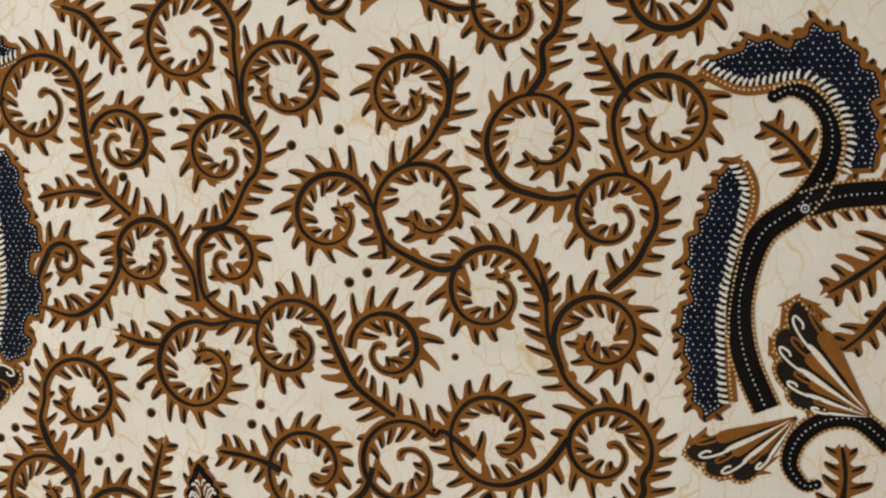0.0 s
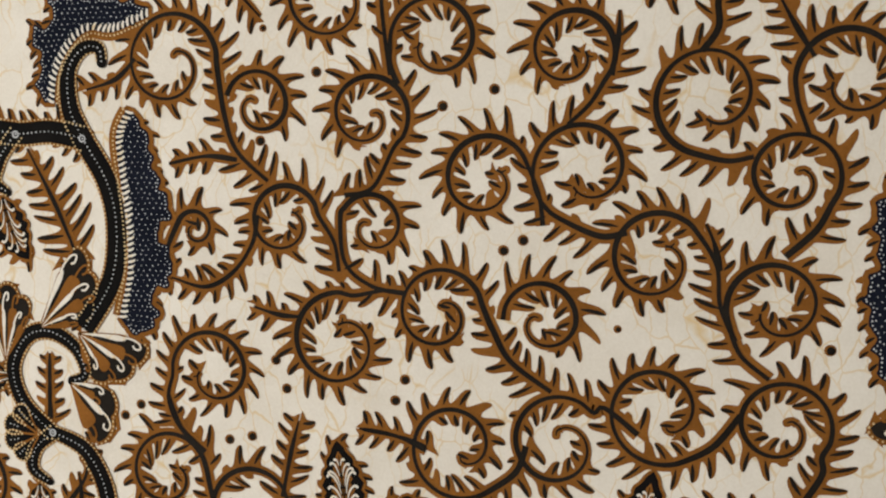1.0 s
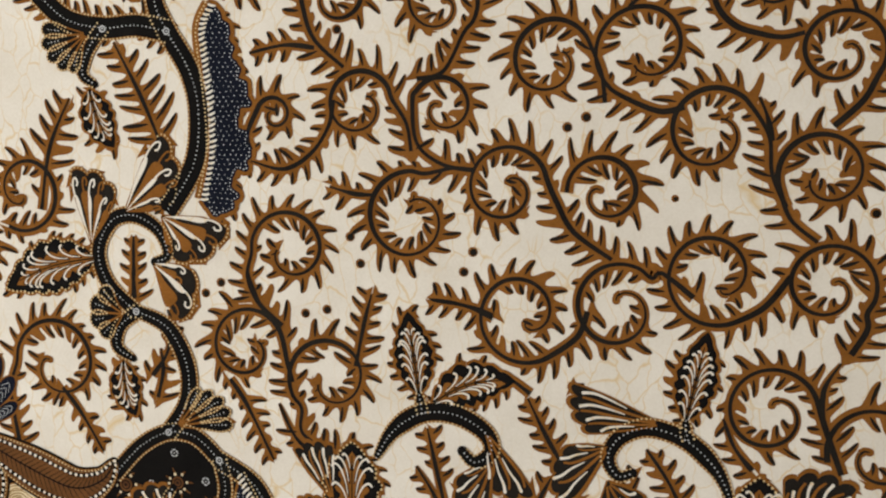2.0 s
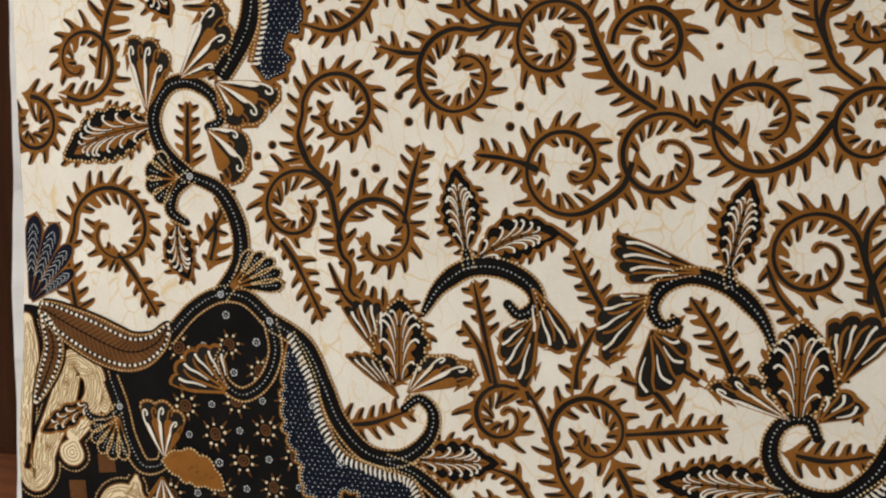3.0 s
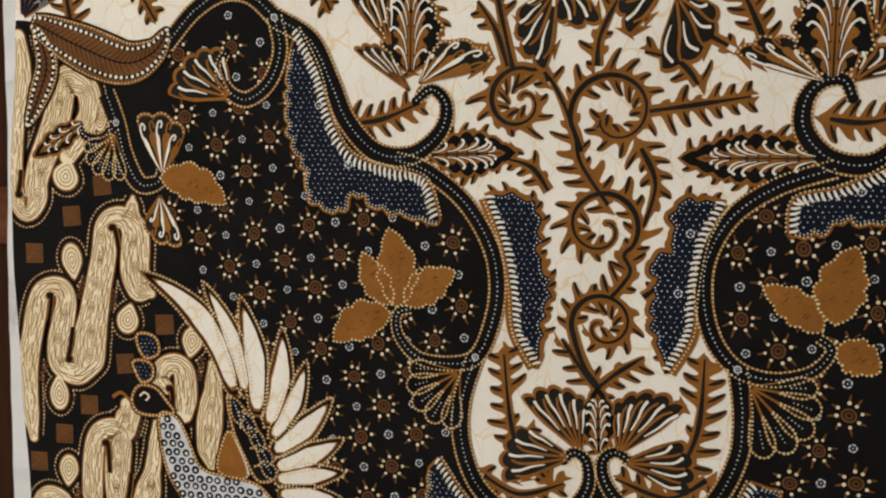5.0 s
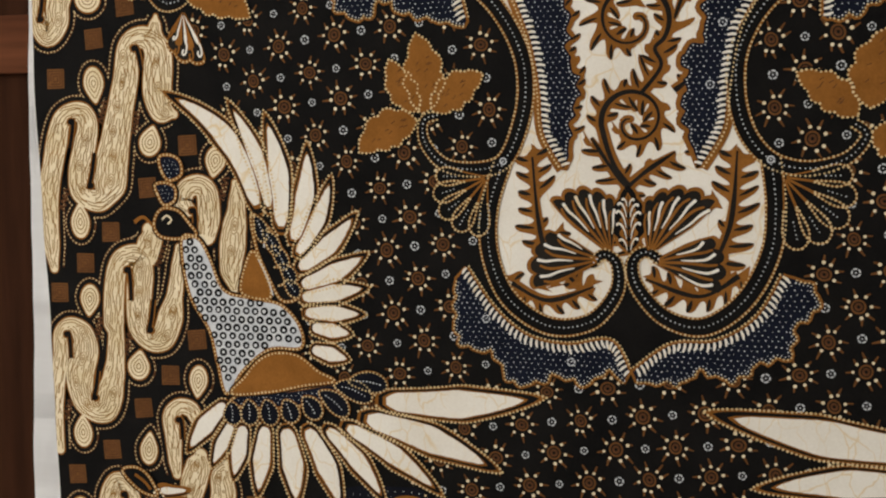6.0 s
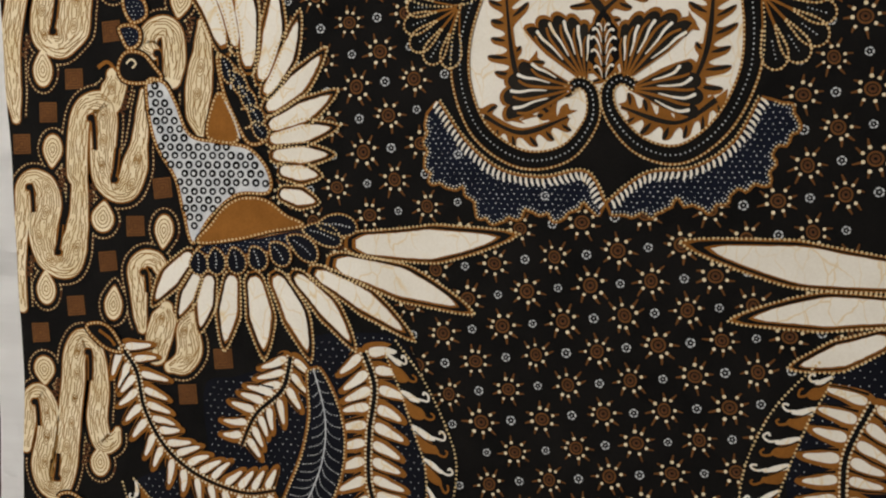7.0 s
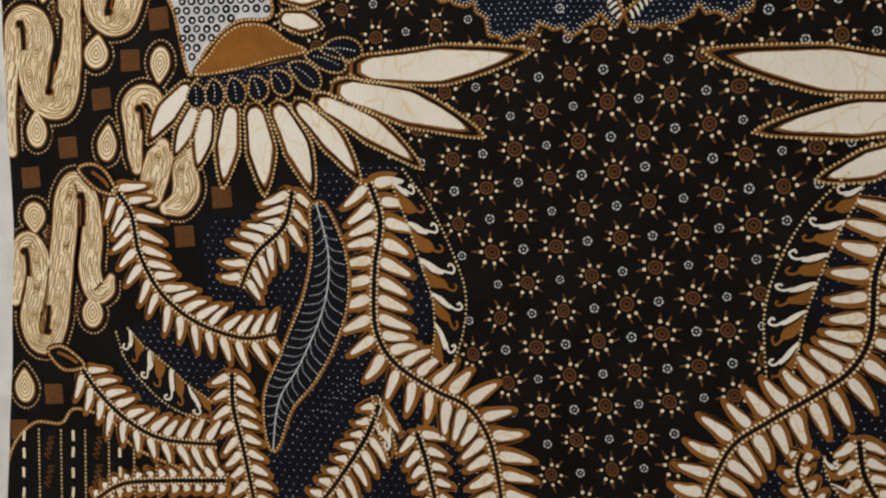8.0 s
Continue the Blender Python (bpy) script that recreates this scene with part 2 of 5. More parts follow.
def stem(*pts, out=15.0):
    stem_plan("stem", smooth(pts, 2.0), out=out)


def seed_dot(u, v, r=2.6):
    ink = Ink()
    ink.dot(u, v, r + 1.7, "B", 2, 11)
    ink.dot(u + 0.5, v - 0.3, r + 0.5, "E", 4, 9)
    return ink.done("seed_dot")


def vine(*pts, width=13.0, tip=0.35, root=1.0, edge="both", thorny=False):
    """A thick black vine with a beaded middle line and beaded edges; its end may curl into a knob."""
    ink = Ink()
    path = smooth(pts, 2.0)
    shape = lambda s: (root + (1 - root) * min(1, s * 4)) * (1 - (1 - tip) * max(0, (s - 0.55) / 0.45) ** 1.6)
    ink.line(path, width + 4.0, "B", 5, shape)
    ink.line(path, width, "K", 6, shape)
    ink.dot(*path[-1], width * tip * 0.62, "K", 6, 10)
    ink.beads(path, 3.2, 0.62, "P", 8)
    for side in (1, -1):
        if thorny:
            sprout(beside(path, side * width * 0.5), side)
        if edge in ("both", "left" if side > 0 else "right"):
            n = len(path) - 1
            rim = [(p[0] - t[1] * side * (width / 2 + 1.2) * shape(i / n), p[1] + t[0] * side * (width / 2 + 1.2) * shape(i / n)) for i, (p, t) in enumerate(zip(path, tangents(path)))]
            ink.beads(rim, 2.9, 0.85, "T", 7)
    return ink.done("vine")


cloth = None


def make_cloth():
    """The hung cotton panel: hemmed edges, with a slightly wavy side."""
    us = [-570, -560] + [-540 + 12 * i for i in range(91)] + [560, 570]
    bm = bmesh.new()
    rows = []
    for j in range(171):
        v = 250 + j * 12
        row = []
        for i, u in enumerate(us):
            row.append(bm.verts.new((MIDDLE + (edge_u(v) + (0, 7)[i] if i < 2 else u) / 1000, 0.0, v / 1000)))
        rows.append(row)
    for a, b in zip(rows, rows[1:]):
        for i in range(len(us) - 1):
            bm.faces.new((a[i], a[i + 1], b[i + 1], b[i]))
    for a, b in zip(rows, rows[1:]):
        for k in (0, -1):
            p, q = a[k], b[k]
            bm.faces.new((bm.verts.new(p.co), bm.verts.new(q.co), bm.verts.new(q.co + Vector((0, 0.0008, 0))), bm.verts.new(p.co + Vector((0, 0.0008, 0)))))
    corner = [bm.verts.new((r[k].co.x + (0.03 if k == 0 else -0.03), 0.0008, r[k].co.z)) for r, k in ((rows[0], 0), (rows[-1], 0), (rows[-1], -1), (rows[0], -1))]
    bm.faces.new(corner)
    me = bpy.data.meshes.new("batik_cloth")
    bm.to_mesh(me)
    me.materials.append(WHITE)
    ob = new("batik_cloth", me)
    return tagged(ob, "long hung batik cotton cloth, cream, brown, black and indigo", "textile")


cloth = make_cloth()


def rim_gap(p, poly):
    return min(math.hypot(p[0] - q[0], p[1] - q[1]) for q in poly)


def lattice_dots(ink, poly, gap, r, layer, colour="P", margin=2.0):
    us, vs = [p[0] for p in poly], [p[1] for p in poly]
    j = 0
    v = min(vs)
    while v < max(vs):
        u = min(us) + (gap / 2 if j % 2 else 0)
        while u < max(us):
            p = (u + rnd.uniform(-0.7, 0.7), v + rnd.uniform(-0.7, 0.7))
            if inside(p, poly) and rim_gap(p, poly) > margin:
                ink.dot(*p, r * rnd.uniform(0.7, 1.2), colour, layer, 6)
            u += gap
        v += gap * 0.8
        j += 1


def crest(spine, outer, comb=6.5, lobes=True):
    """An indigo leaf full of white dots: a smooth spine with a white comb, a lobed beaded rim opposite."""
    ink = Ink()
    back = smooth(spine, 2.0)
    front = smooth(outer, 2.0)
    if lobes:
        n = len(front)
        length = sum(math.hypot(b[0] - a[0], b[1] - a[1]) for a, b in zip(front, front[1:]))
        k = max(2, round(length / 17))
        moved, wob = [], rnd.uniform(0, 6)
        for i, (p, t) in enumerate(zip(front, tangents(front))):
            s = i / (n - 1)
            a = ((abs(math.sin(math.pi * k * s + 0.5 * math.sin(5 * s + wob))) - 0.5) * 4.6 + math.sin(3.1 * math.pi * k * s + wob) * 0.8) * min(1, s * 8, (1 - s) * 8)
            moved.append((p[0] - t[1] * a, p[1] + t[0] * a))
        front = moved
    poly = back + front
    in_dark = inside(front[len(front) // 2], dark_bound)
    ink.line(poly + poly[:1], 4.6 if in_dark else 7.6, "B", 4)
    away = 1 if inside(beside(back, -3)[len(back) // 2], poly) else -1
    if not in_dark:
        ink.line(beside(back, away * 3.4), 6.5, "B", 4)
    ink.fill(poly, "N", 6)
    sprout(front, -1 if inside(beside(front, 3)[len(front) // 2], poly) else 1, 9.0)
    if in_dark:
        ink.beads(front, 2.6, 0.8, "T", 8)
    ink.beads(beside(front, 2.2) if inside(beside(front, 2.2)[len(front) // 2], poly) else beside(front, -2.2), 2.6, 0.6, "P", 8)
    ink.beads(beside(back, -2.6) if inside(beside(back, 2.6)[len(back) // 2], poly) else beside(back, 2.6), 2.8, 0.85, "T", 8)
    sign = 1 if inside(beside(back, 3)[len(back) // 2], poly) else -1
    tan = tangents(back)
    for i, p in enumerate(spaced(back, 4.7)):
        j = min(range(len(back)), key=lambda q: (back[q][0] - p[0]) ** 2 + (back[q][1] - p[1]) ** 2)
        t = tan[j]
        n = (-t[1] * sign, t[0] * sign)
        c = comb * rnd.uniform(0.8, 1.15)
        ink.line([p, (p[0] + n[0] * c * 0.5 + t[0] * 0.6, p[1] + n[1] * c * 0.5 + t[1] * 0.6), (p[0] + n[0] * c + t[0] * 2.2, p[1] + n[1] * c + t[1] * 2.2)],
                 2.4, "W", 8, lambda s: 0.75 + 0.5 * s if s < 0.9 else 0.6)
    lattice_dots(ink, poly, 5.3, 0.58, 8, margin=comb * 0.6)
    for _ in range(2):
        p = poly[rnd.randrange(len(poly))]
        q = poly[rnd.randrange(len(poly))]
        m = ((p[0] + q[0]) / 2, (p[1] + q[1]) / 2)
        if inside(m, poly) and rim_gap(m, poly) > 7:
            ring_ink(ink, *m, 9)
    return ink.done("crest", "indigo leaf motif with white dots and comb")


def ring_ink(ink, u, v, layer, r=3.1):
    a0 = rnd.uniform(0, 6)
    for k in range(5):
        a = a0 + k * 1.256
        ink.line([(u + r * math.cos(a + d), v + r * math.sin(a + d)) for d in (0, 0.32, 0.64, 0.96)], 1.15, "P", layer)
    ink.dot(u, v, 0.7, "P", layer, 6)


def node_ring(u, v):
    """A small white ring where vines part."""
    ink = Ink()
    ink.line([(u + 2.6 * math.cos(k * math.pi / 8), v + 2.6 * math.sin(k * math.pi / 8)) for k in range(17)], 1.2, "P", 10)
    ink.dot(u, v, 0.8, "P", 10, 6)
    return ink.done("node_ring")


def ring_mesh():
    ink = Ink()
    ring_ink(ink, 0, 0, 2)
    return ink


def star_ink(seed):
    """Eight short brown rays, each with a white seed at its root, round a brown ring."""
    ink = Ink()
    hold = random.Random(seed)
    for k in range(8):
        a = k * math.pi / 4 + hold.uniform(-0.16, 0.16) + 0.2
        c, s = math.cos(a), math.sin(a)
        r0, q = hold.uniform(8.3, 9.6), hold.uniform(13.2, 16.4)
        b = a + hold.uniform(-0.12, 0.12)
        ink.line([(c * (r0 - 1.2), s * (r0 - 1.2)), (c * (r0 + 1.5), s * (r0 + 1.5)), (math.cos(b) * q, math.sin(b) * q)], hold.uniform(2.4, 3.2), "M", 2, lambda x: 1 - 0.62 * x)
        ink.dot(c * r0, s * r0, hold.uniform(1.15, 1.55), "C", 3, 8)
    e, turn = hold.uniform(0.86, 1.0), hold.uniform(0, 3)
    for r, tint, layer in ((5.9, "M", 2), (4.3, "K", 3), (3.3, "R", 4), (1.3, "K", 5)):
        ring = [(r * math.cos(k * math.pi / 8), r * e * math.sin(k * math.pi / 8)) for k in range(16)]
        ink.fill([(x * math.cos(turn) - y * math.sin(turn), x * math.sin(turn) + y * math.cos(turn)) for x, y in ring], tint, layer)
    return ink


def place_mesh(ink, name):
    me = bpy.data.meshes.new(name)
    me.from_pydata([(x - MIDDLE, y, z) for x, y, z in ink.verts], [], ink.faces)
    for i in ink.inks:
        me.materials.append(INKS[i])
    me.polygons.foreach_set("material_index", ink.slots)
    return me


def put(me, name, u, v, turn=0.0, size=1.0):
    ob = new(name, me)
    ob.parent = cloth
    ob.matrix_basis = Matrix.Translation((MIDDLE + u / 1000, 0, v / 1000)) @ Matrix.Rotation(turn, 4, "Y") @ Matrix.Diagonal((size, 1, size, 1))
    return ob


def leaf_outline(base, tip, width, bend=0.0, lobes=0, depth=0.12, peak=0.45, full=0.85):
    """The outline of a leaf from its base to its tip and back, and its midrib."""
    dx, dy = tip[0] - base[0], tip[1] - base[1]
    d = math.hypot(dx, dy)
    rib = []
    for i in range(25):
        s = i / 24
        b = bend * d * math.sin(math.pi * s) * 0.5
        rib.append((base[0] + dx * s - dy / d * b, base[1] + dy * s + dx / d * b))
    left, right = [], []
    for i, (p, t) in enumerate(zip(rib, tangents(rib))):
        s = i / 24
        w = math.sin(math.pi * s ** (math.log(0.5) / math.log(peak))) ** full * width / 2
        if lobes:
            w *= 1 + depth * (abs(math.sin(math.pi * lobes * s)) - 0.5) * 2
        left.append((p[0] - t[1] * w, p[1] + t[0] * w))
        right.append((p[0] + t[1] * w, p[1] - t[0] * w))
    return left + right[::-1][1:-1], rib


def plume(base, tip, width=30.0, n=6, bend=0.0, rim="B", fill="K"):
    """A dark lobed leaf with a brown heart and short curved white veins."""
    ink = Ink()
    poly, rib = leaf_outline(base, tip, width, bend, lobes=n, depth=0.13)
    ink.line(poly + poly[:1], 4.6, rim, 5)
    ink.fill(poly, fill, 6)
    sprout_round(poly)
    if width >= 46:
        ink.beads([q for q in poly if math.hypot(q[0] - base[0], q[1] - base[1]) > 8] , 3.4, 1.0, "T", 8)
    end = (base[0] + (tip[0] - base[0]) * 0.88, base[1] + (tip[1] - base[1]) * 0.88)
    heart, _ = leaf_outline(base, end, width * 0.5, bend, lobes=n, depth=0.3)
    ink.fill(heart, "B", 7)
    ink.line(rib[:21], 1.5, "K", 8, lambda s: 1 - 0.5 * s)
    tan = tangents(rib)
    for k in range(n):
        s = 0.04 + 0.80 * k / n
        i = int(s * 24)
        p, t = rib[i], tan[i]
        w = math.sin(math.pi * min(0.93, s + 0.2)) ** 0.8 * width / 2 * 0.92
        for side in (1, -1):
            nn = (-t[1] * side, t[0] * side)
            jit = rnd.uniform(0.9, 1.1)
            q = [(p[0] + nn[0] * w * a + t[0] * w * b, p[1] + nn[1] * w * a + t[1] * w * b) for a, b in ((0.16, 0.1), (0.26, 0.62), (0.46, 1.05 * jit), (0.70, 1.22 * jit), (0.82, 1.12 * jit))]
            ink.line(smooth(q, 1.5), 1.9, "W", 9, lambda x: 0.25 + 0.9 * x)
            ink.dot(*q[-1], 1.15, "W", 9, 7)
            for d, c in ((1.9, "K"), (-2.4, "K")):
                q2 = [(a[0] - t[0] * d - nn[0] * d * 0.5, a[1] - t[1] * d - nn[1] * d * 0.5) for a in q[:4]]
                ink.line(smooth(q2, 1.5), 1.3, c, 8, lambda x: 1 - 0.4 * x)
    return ink.done("leaf")


def dotted_leaf(*pts, width=30.0):
    """A brown leaf along a curve, with black veins and a row of white dots inside its rim."""
    ink = Ink()
    path = smooth(pts, 2.0)
    m = len(path) - 1
    shape = lambda s: math.sin(math.pi * min(1, 0.06 + 0.94 * s)) ** 0.75

    def rims(k):
        left = [(p[0] - t[1] * width / 2 * k * shape(i / m), p[1] + t[0] * width / 2 * k * shape(i / m)) for i, (p, t) in enumerate(zip(path, tangents(path)))]
        right = [(p[0] + t[1] * width / 2 * k * shape(i / m), p[1] - t[0] * width / 2 * k * shape(i / m)) for i, (p, t) in enumerate(zip(path, tangents(path)))]
        return left, right

    left, right = rims(1.0)
    poly = left + right[::-1]
    ink.line(poly + poly[:1], 7.0, "K", 6)
    ink.line(poly + poly[:1], 3.0, "B", 7)
    ink.beads(poly + poly[:1], 2.9, 0.8, "T", 10)
    ink.fill(poly, "M", 8)
    left, right = rims(0.72)
    for side in (left, right):
        ink.line(side, 3.6, "K", 9)
        ink.beads(side, 4.6, 1.35, "W", 10, 8)
    ink.line(path, 1.6, "K", 9)
    spots = spaced(path, 5.5)
    for i, (p, t) in enumerate(zip(spots, tangents(spots))):
        w = width / 2 * 0.6 * shape(i / max(1, len(spots) - 1))
        for side in (1, -1):
            ink.line([p, (p[0] - t[1] * side * w + t[0] * w * 0.8, p[1] + t[0] * side * w + t[1] * w * 0.8)], 0.9, "K", 9, lambda x: 1 - 0.6 * x)
    return ink.done("leaf", "brown leaf motif rimmed with white dots")


def fan(base, first, last, n=4, style="stroke", reach=()):
    """Petals that fan out from base, from first to last; stroke, bead or curl style."""
    ink = Ink()
    a0, a1 = math.atan2(first[1] - base[1], first[0] - base[0]), math.atan2(last[1] - base[1], last[0] - base[0])
    while a1 - a0 > math.pi:
        a1 -= 2 * math.pi
    while a1 - a0 < -math.pi:
        a1 += 2 * math.pi
    r0, r1 = math.hypot(first[0] - base[0], first[1] - base[1]), math.hypot(last[0] - base[0], last[1] - base[1])
    sign = 1 if a1 > a0 else -1
    if style in ("stroke", "curl"):
        # one dark scalloped crown behind all the petals, with a brown rim
        m = 10 * n
        half_step = (a1 - a0) / max(1, n - 1) * 0.5

        def crown(grow):
            out = []
            for i in range(m + 1):
                s = i / m
                a = a0 - half_step + (a1 - a0 + 2 * half_step) * s
                r = (r0 + (r1 - r0) * s) * (1.0 + 0.08 * math.sin(math.pi * s)) * (0.93 + 0.09 * abs(math.sin(math.pi * n * s)) ** 0.7) * min(1, 0.62 + 5 * s, 0.62 + 5 * (1 - s)) + grow
                out.append((base[0] + r * math.cos(a), base[1] + r * math.sin(a)))
            return out

        rim = crown(1.6)
        ink.fill([base] + rim, "B", 5)
        ink.line([base] + rim + [base], 2.6, "B", 5)
        ink.fill([base] + crown(-0.6), "E", 6)
        if style == "curl":
            ink.beads(rim[2:-2], 3.2, 0.85, "T", 8)
    for k in range(n):
        s = k / max(1, n - 1)
        a = a0 + (a1 - a0) * s
        r = (r0 + (r1 - r0) * s) * (1 + 0.10 * math.sin(math.pi * s))
        w = max(6.0, abs(a1 - a0) / max(1, n - 1) * r * 1.02)
        c, sn = math.cos(a), math.sin(a)

        def at(x, y):
            return (base[0] + r * x * c - w * y * sn, base[1] + r * x * sn + w * y * c)

        if style == "blue":
            w *= 0.72
        petal = smooth([at(0.05, 0), at(0.4, 0.22), at(0.75, 0.48), at(0.93, 0.36), at(1.0, 0.0), at(0.93, -0.36), at(0.75, -0.48), at(0.4, -0.22)], 2.0, True)
        rim = [q for q in petal if math.hypot(q[0] - base[0], q[1] - base[1]) > 0.72 * r]
        k0 = max(range(len(rim)), key=lambda q: math.hypot(rim[q][0] - rim[q - 1][0], rim[q][1] - rim[q - 1][1]))
        sprout(rim[k0:] + rim[:k0], -1, 9.0)
        if style == "bead":
            ink.fill(petal, "K", 6)
            edge = [q for q in petal if math.hypot(q[0] - base[0], q[1] - base[1]) > 0.42 * r]
            ink.line(petal + petal[:1], 1.3, "B", 7)
            ink.beads(edge, 2.7, 0.95, "T", 8)
            ink.beads(smooth([at(0.62, 0), at(0.88, 0)], 2.0), 2.8, 0.55, "P", 8)
        elif style == "blue":
            ink.line(petal + petal[:1], 3.0, "B", 5)
            ink.fill(petal, "N", 6)
            for q in (0.42, 0.5, 0.58, 0.66, 0.74, 0.82, 0.9):
                for y in (-1, 1):
                    ink.line([at(q, 0.03 * y), at(q - 0.05, 0.18 * y), at(q - 0.11, 0.3 * y)], 0.6, "P", 8, lambda x: 1 - 0.5 * x)
        elif style == "stroke":
            # a brown stripe and a thick-ended white stroke, bent to one side
            bow = 0.16 * sign
            ink.line(smooth([at(0.08, 0), at(0.45, 0.20), at(0.72, 0.24), at(0.86, 0.20 + bow)], 2.0), min(2.3, w * 0.16), "B", 7, lambda x: 0.45 + 0.65 * math.sin(math.pi * min(1, 0.12 + 0.7 * x)))
            mid = smooth([at(0.40, -0.08), at(0.60, -0.17), at(0.76, -0.15), at(0.87, -0.08 + bow)], 2.0)
            ink.line(mid, min(2.4, w * 0.22), "W", 8, lambda x: 0.3 + 0.8 * x ** 0.8)
            ink.dot(*mid[-1], min(1.5, w * 0.13), "W", 8, 7)
        else:
            # a white wedge and a brown wedge side by side, each ending in a small curl on the dark crown
            ink.fill(smooth([at(0.05, 0.0), at(0.36, 0.20), at(0.60, 0.30), at(0.68, 0.24), at(0.58, 0.13), at(0.32, 0.08)], 2.0, True), "W", 8)
            ink.line(smooth([at(0.64, 0.28), at(0.76, 0.30), at(0.87, 0.24), at(0.90, 0.11), at(0.83, 0.06), at(0.79, 0.14)], 1.0), 1.7, "W", 8)
            ink.fill(smooth([at(0.03, 0.0), at(0.34, -0.02), at(0.62, 0.02), at(0.70, -0.10), at(0.66, -0.40), at(0.36, -0.25)], 2.0, True), "B", 7)
            ink.line(smooth([at(0.64, -0.18), at(0.76, -0.16), at(0.86, -0.22), at(0.88, -0.34), at(0.81, -0.38), at(0.77, -0.31)], 1.0), 1.7, "B", 8)
    return ink.done("fan_leaf")


def petal(base, tip, width=26.0, bend=0.1, peak=0.45):
    """A plain brown petal with a wavy beaded rim and a few wax cracks."""
    ink = Ink()
    poly, rib = leaf_outline(base, tip, width * 1.06, bend, lobes=4, depth=0.12, peak=peak, full=0.8)
    ink.line(poly + poly[:1], 4.5, "K", 6)
    ink.fill(poly, "B", 9)
    ink.beads(poly + poly[:1], 3.0, 1.0, "T", 10)
    for _ in range(9):
        i = rnd.randrange(5, 19)
        u, v = rib[i][0] + rnd.uniform(-0.25, 0.25) * width, rib[i][1] + rnd.uniform(-0.25, 0.25) * width
        a = rnd.uniform(0.3, 0.9)
        ink.line([(u, v), (u + 4 * math.cos(a), v + 5 * math.sin(a))], 0.7, "R", 10)
    return ink.done("petal", "plain brown dyed petal")


def blade_outline(base, tip, width, bend, start=0.0, stop=1.0):
    """A feather that widens to two thirds of its length and runs to a point."""
    dx, dy = tip[0] - base[0], tip[1] - base[1]
    d = math.hypot(dx, dy)
    rib = []
    for i in range(25):
        s = start + (stop - start) * i / 24
        b = bend * d * math.sin(math.pi * s) * 0.5
        rib.append((base[0] + dx * s - dy / d * b, base[1] + dy * s + dx / d * b))
    left, right = [], []
    for i, (p, t) in enumerate(zip(rib, tangents(rib))):
        s = i / 24
        w = width / 2 * min(1, 0.60 + 0.8 * s) * (1 if s < 0.55 else ((1 - s) / 0.45) ** 0.66) * min(1, 0.45 + 9 * s)
        left.append((p[0] - t[1] * w, p[1] + t[0] * w))
        right.append((p[0] + t[1] * w, p[1] - t[0] * w))
    return left + right[::-1]


def feather(base, tip, width=20.0, bend=0.0, layer=9, peak=0.46):
    """A white blade with black and brown borders and a beaded rim."""
    ink = Ink()
    side = rnd.choice((-1, 1)) * 0.5
    poly = blade_outline(base, tip, width + 8.0, bend)
    ink.fill(poly, "B", layer)
    ink.beads(poly, 2.9, 1.0, "T", layer + 4)
    ink.fill(blade_outline(base, tip, width + 4.4, bend, 0.02, 0.96), "K", layer + 1)
    inner = blade_outline(base, tip, width + 1.2, bend, 0.05, 0.90)
    ink.fill([(q[0] + side, q[1] - 0.3) for q in inner], "B", layer + 2)
    inner = blade_outline(base, tip, width - 1.0, bend * 1.02, 0.07, 0.87)
    ink.fill([(q[0] + rnd.uniform(-0.25, 0.25), q[1] + rnd.uniform(-0.25, 0.25)) for q in inner], "W", layer + 3)
    return ink.done("feather")


def lobe(base, tip, width=14.0, layer=14):
    """A short dark feather with a beaded rim and a beaded middle."""
    ink = Ink()
    poly, rib = leaf_outline(base, tip, width * 1.15, 0.16, peak=0.58, full=0.5)
    ink.line(poly + poly[:1], 2.6, "B", layer)
    ink.fill(poly, "D", layer + 1)
    ink.beads(poly + poly[:1], 2.8, 0.85, "T", layer + 2)
    ink.beads(rib[5:21], 2.6, 0.65, "P", layer + 2)
    return ink.done("lobe")


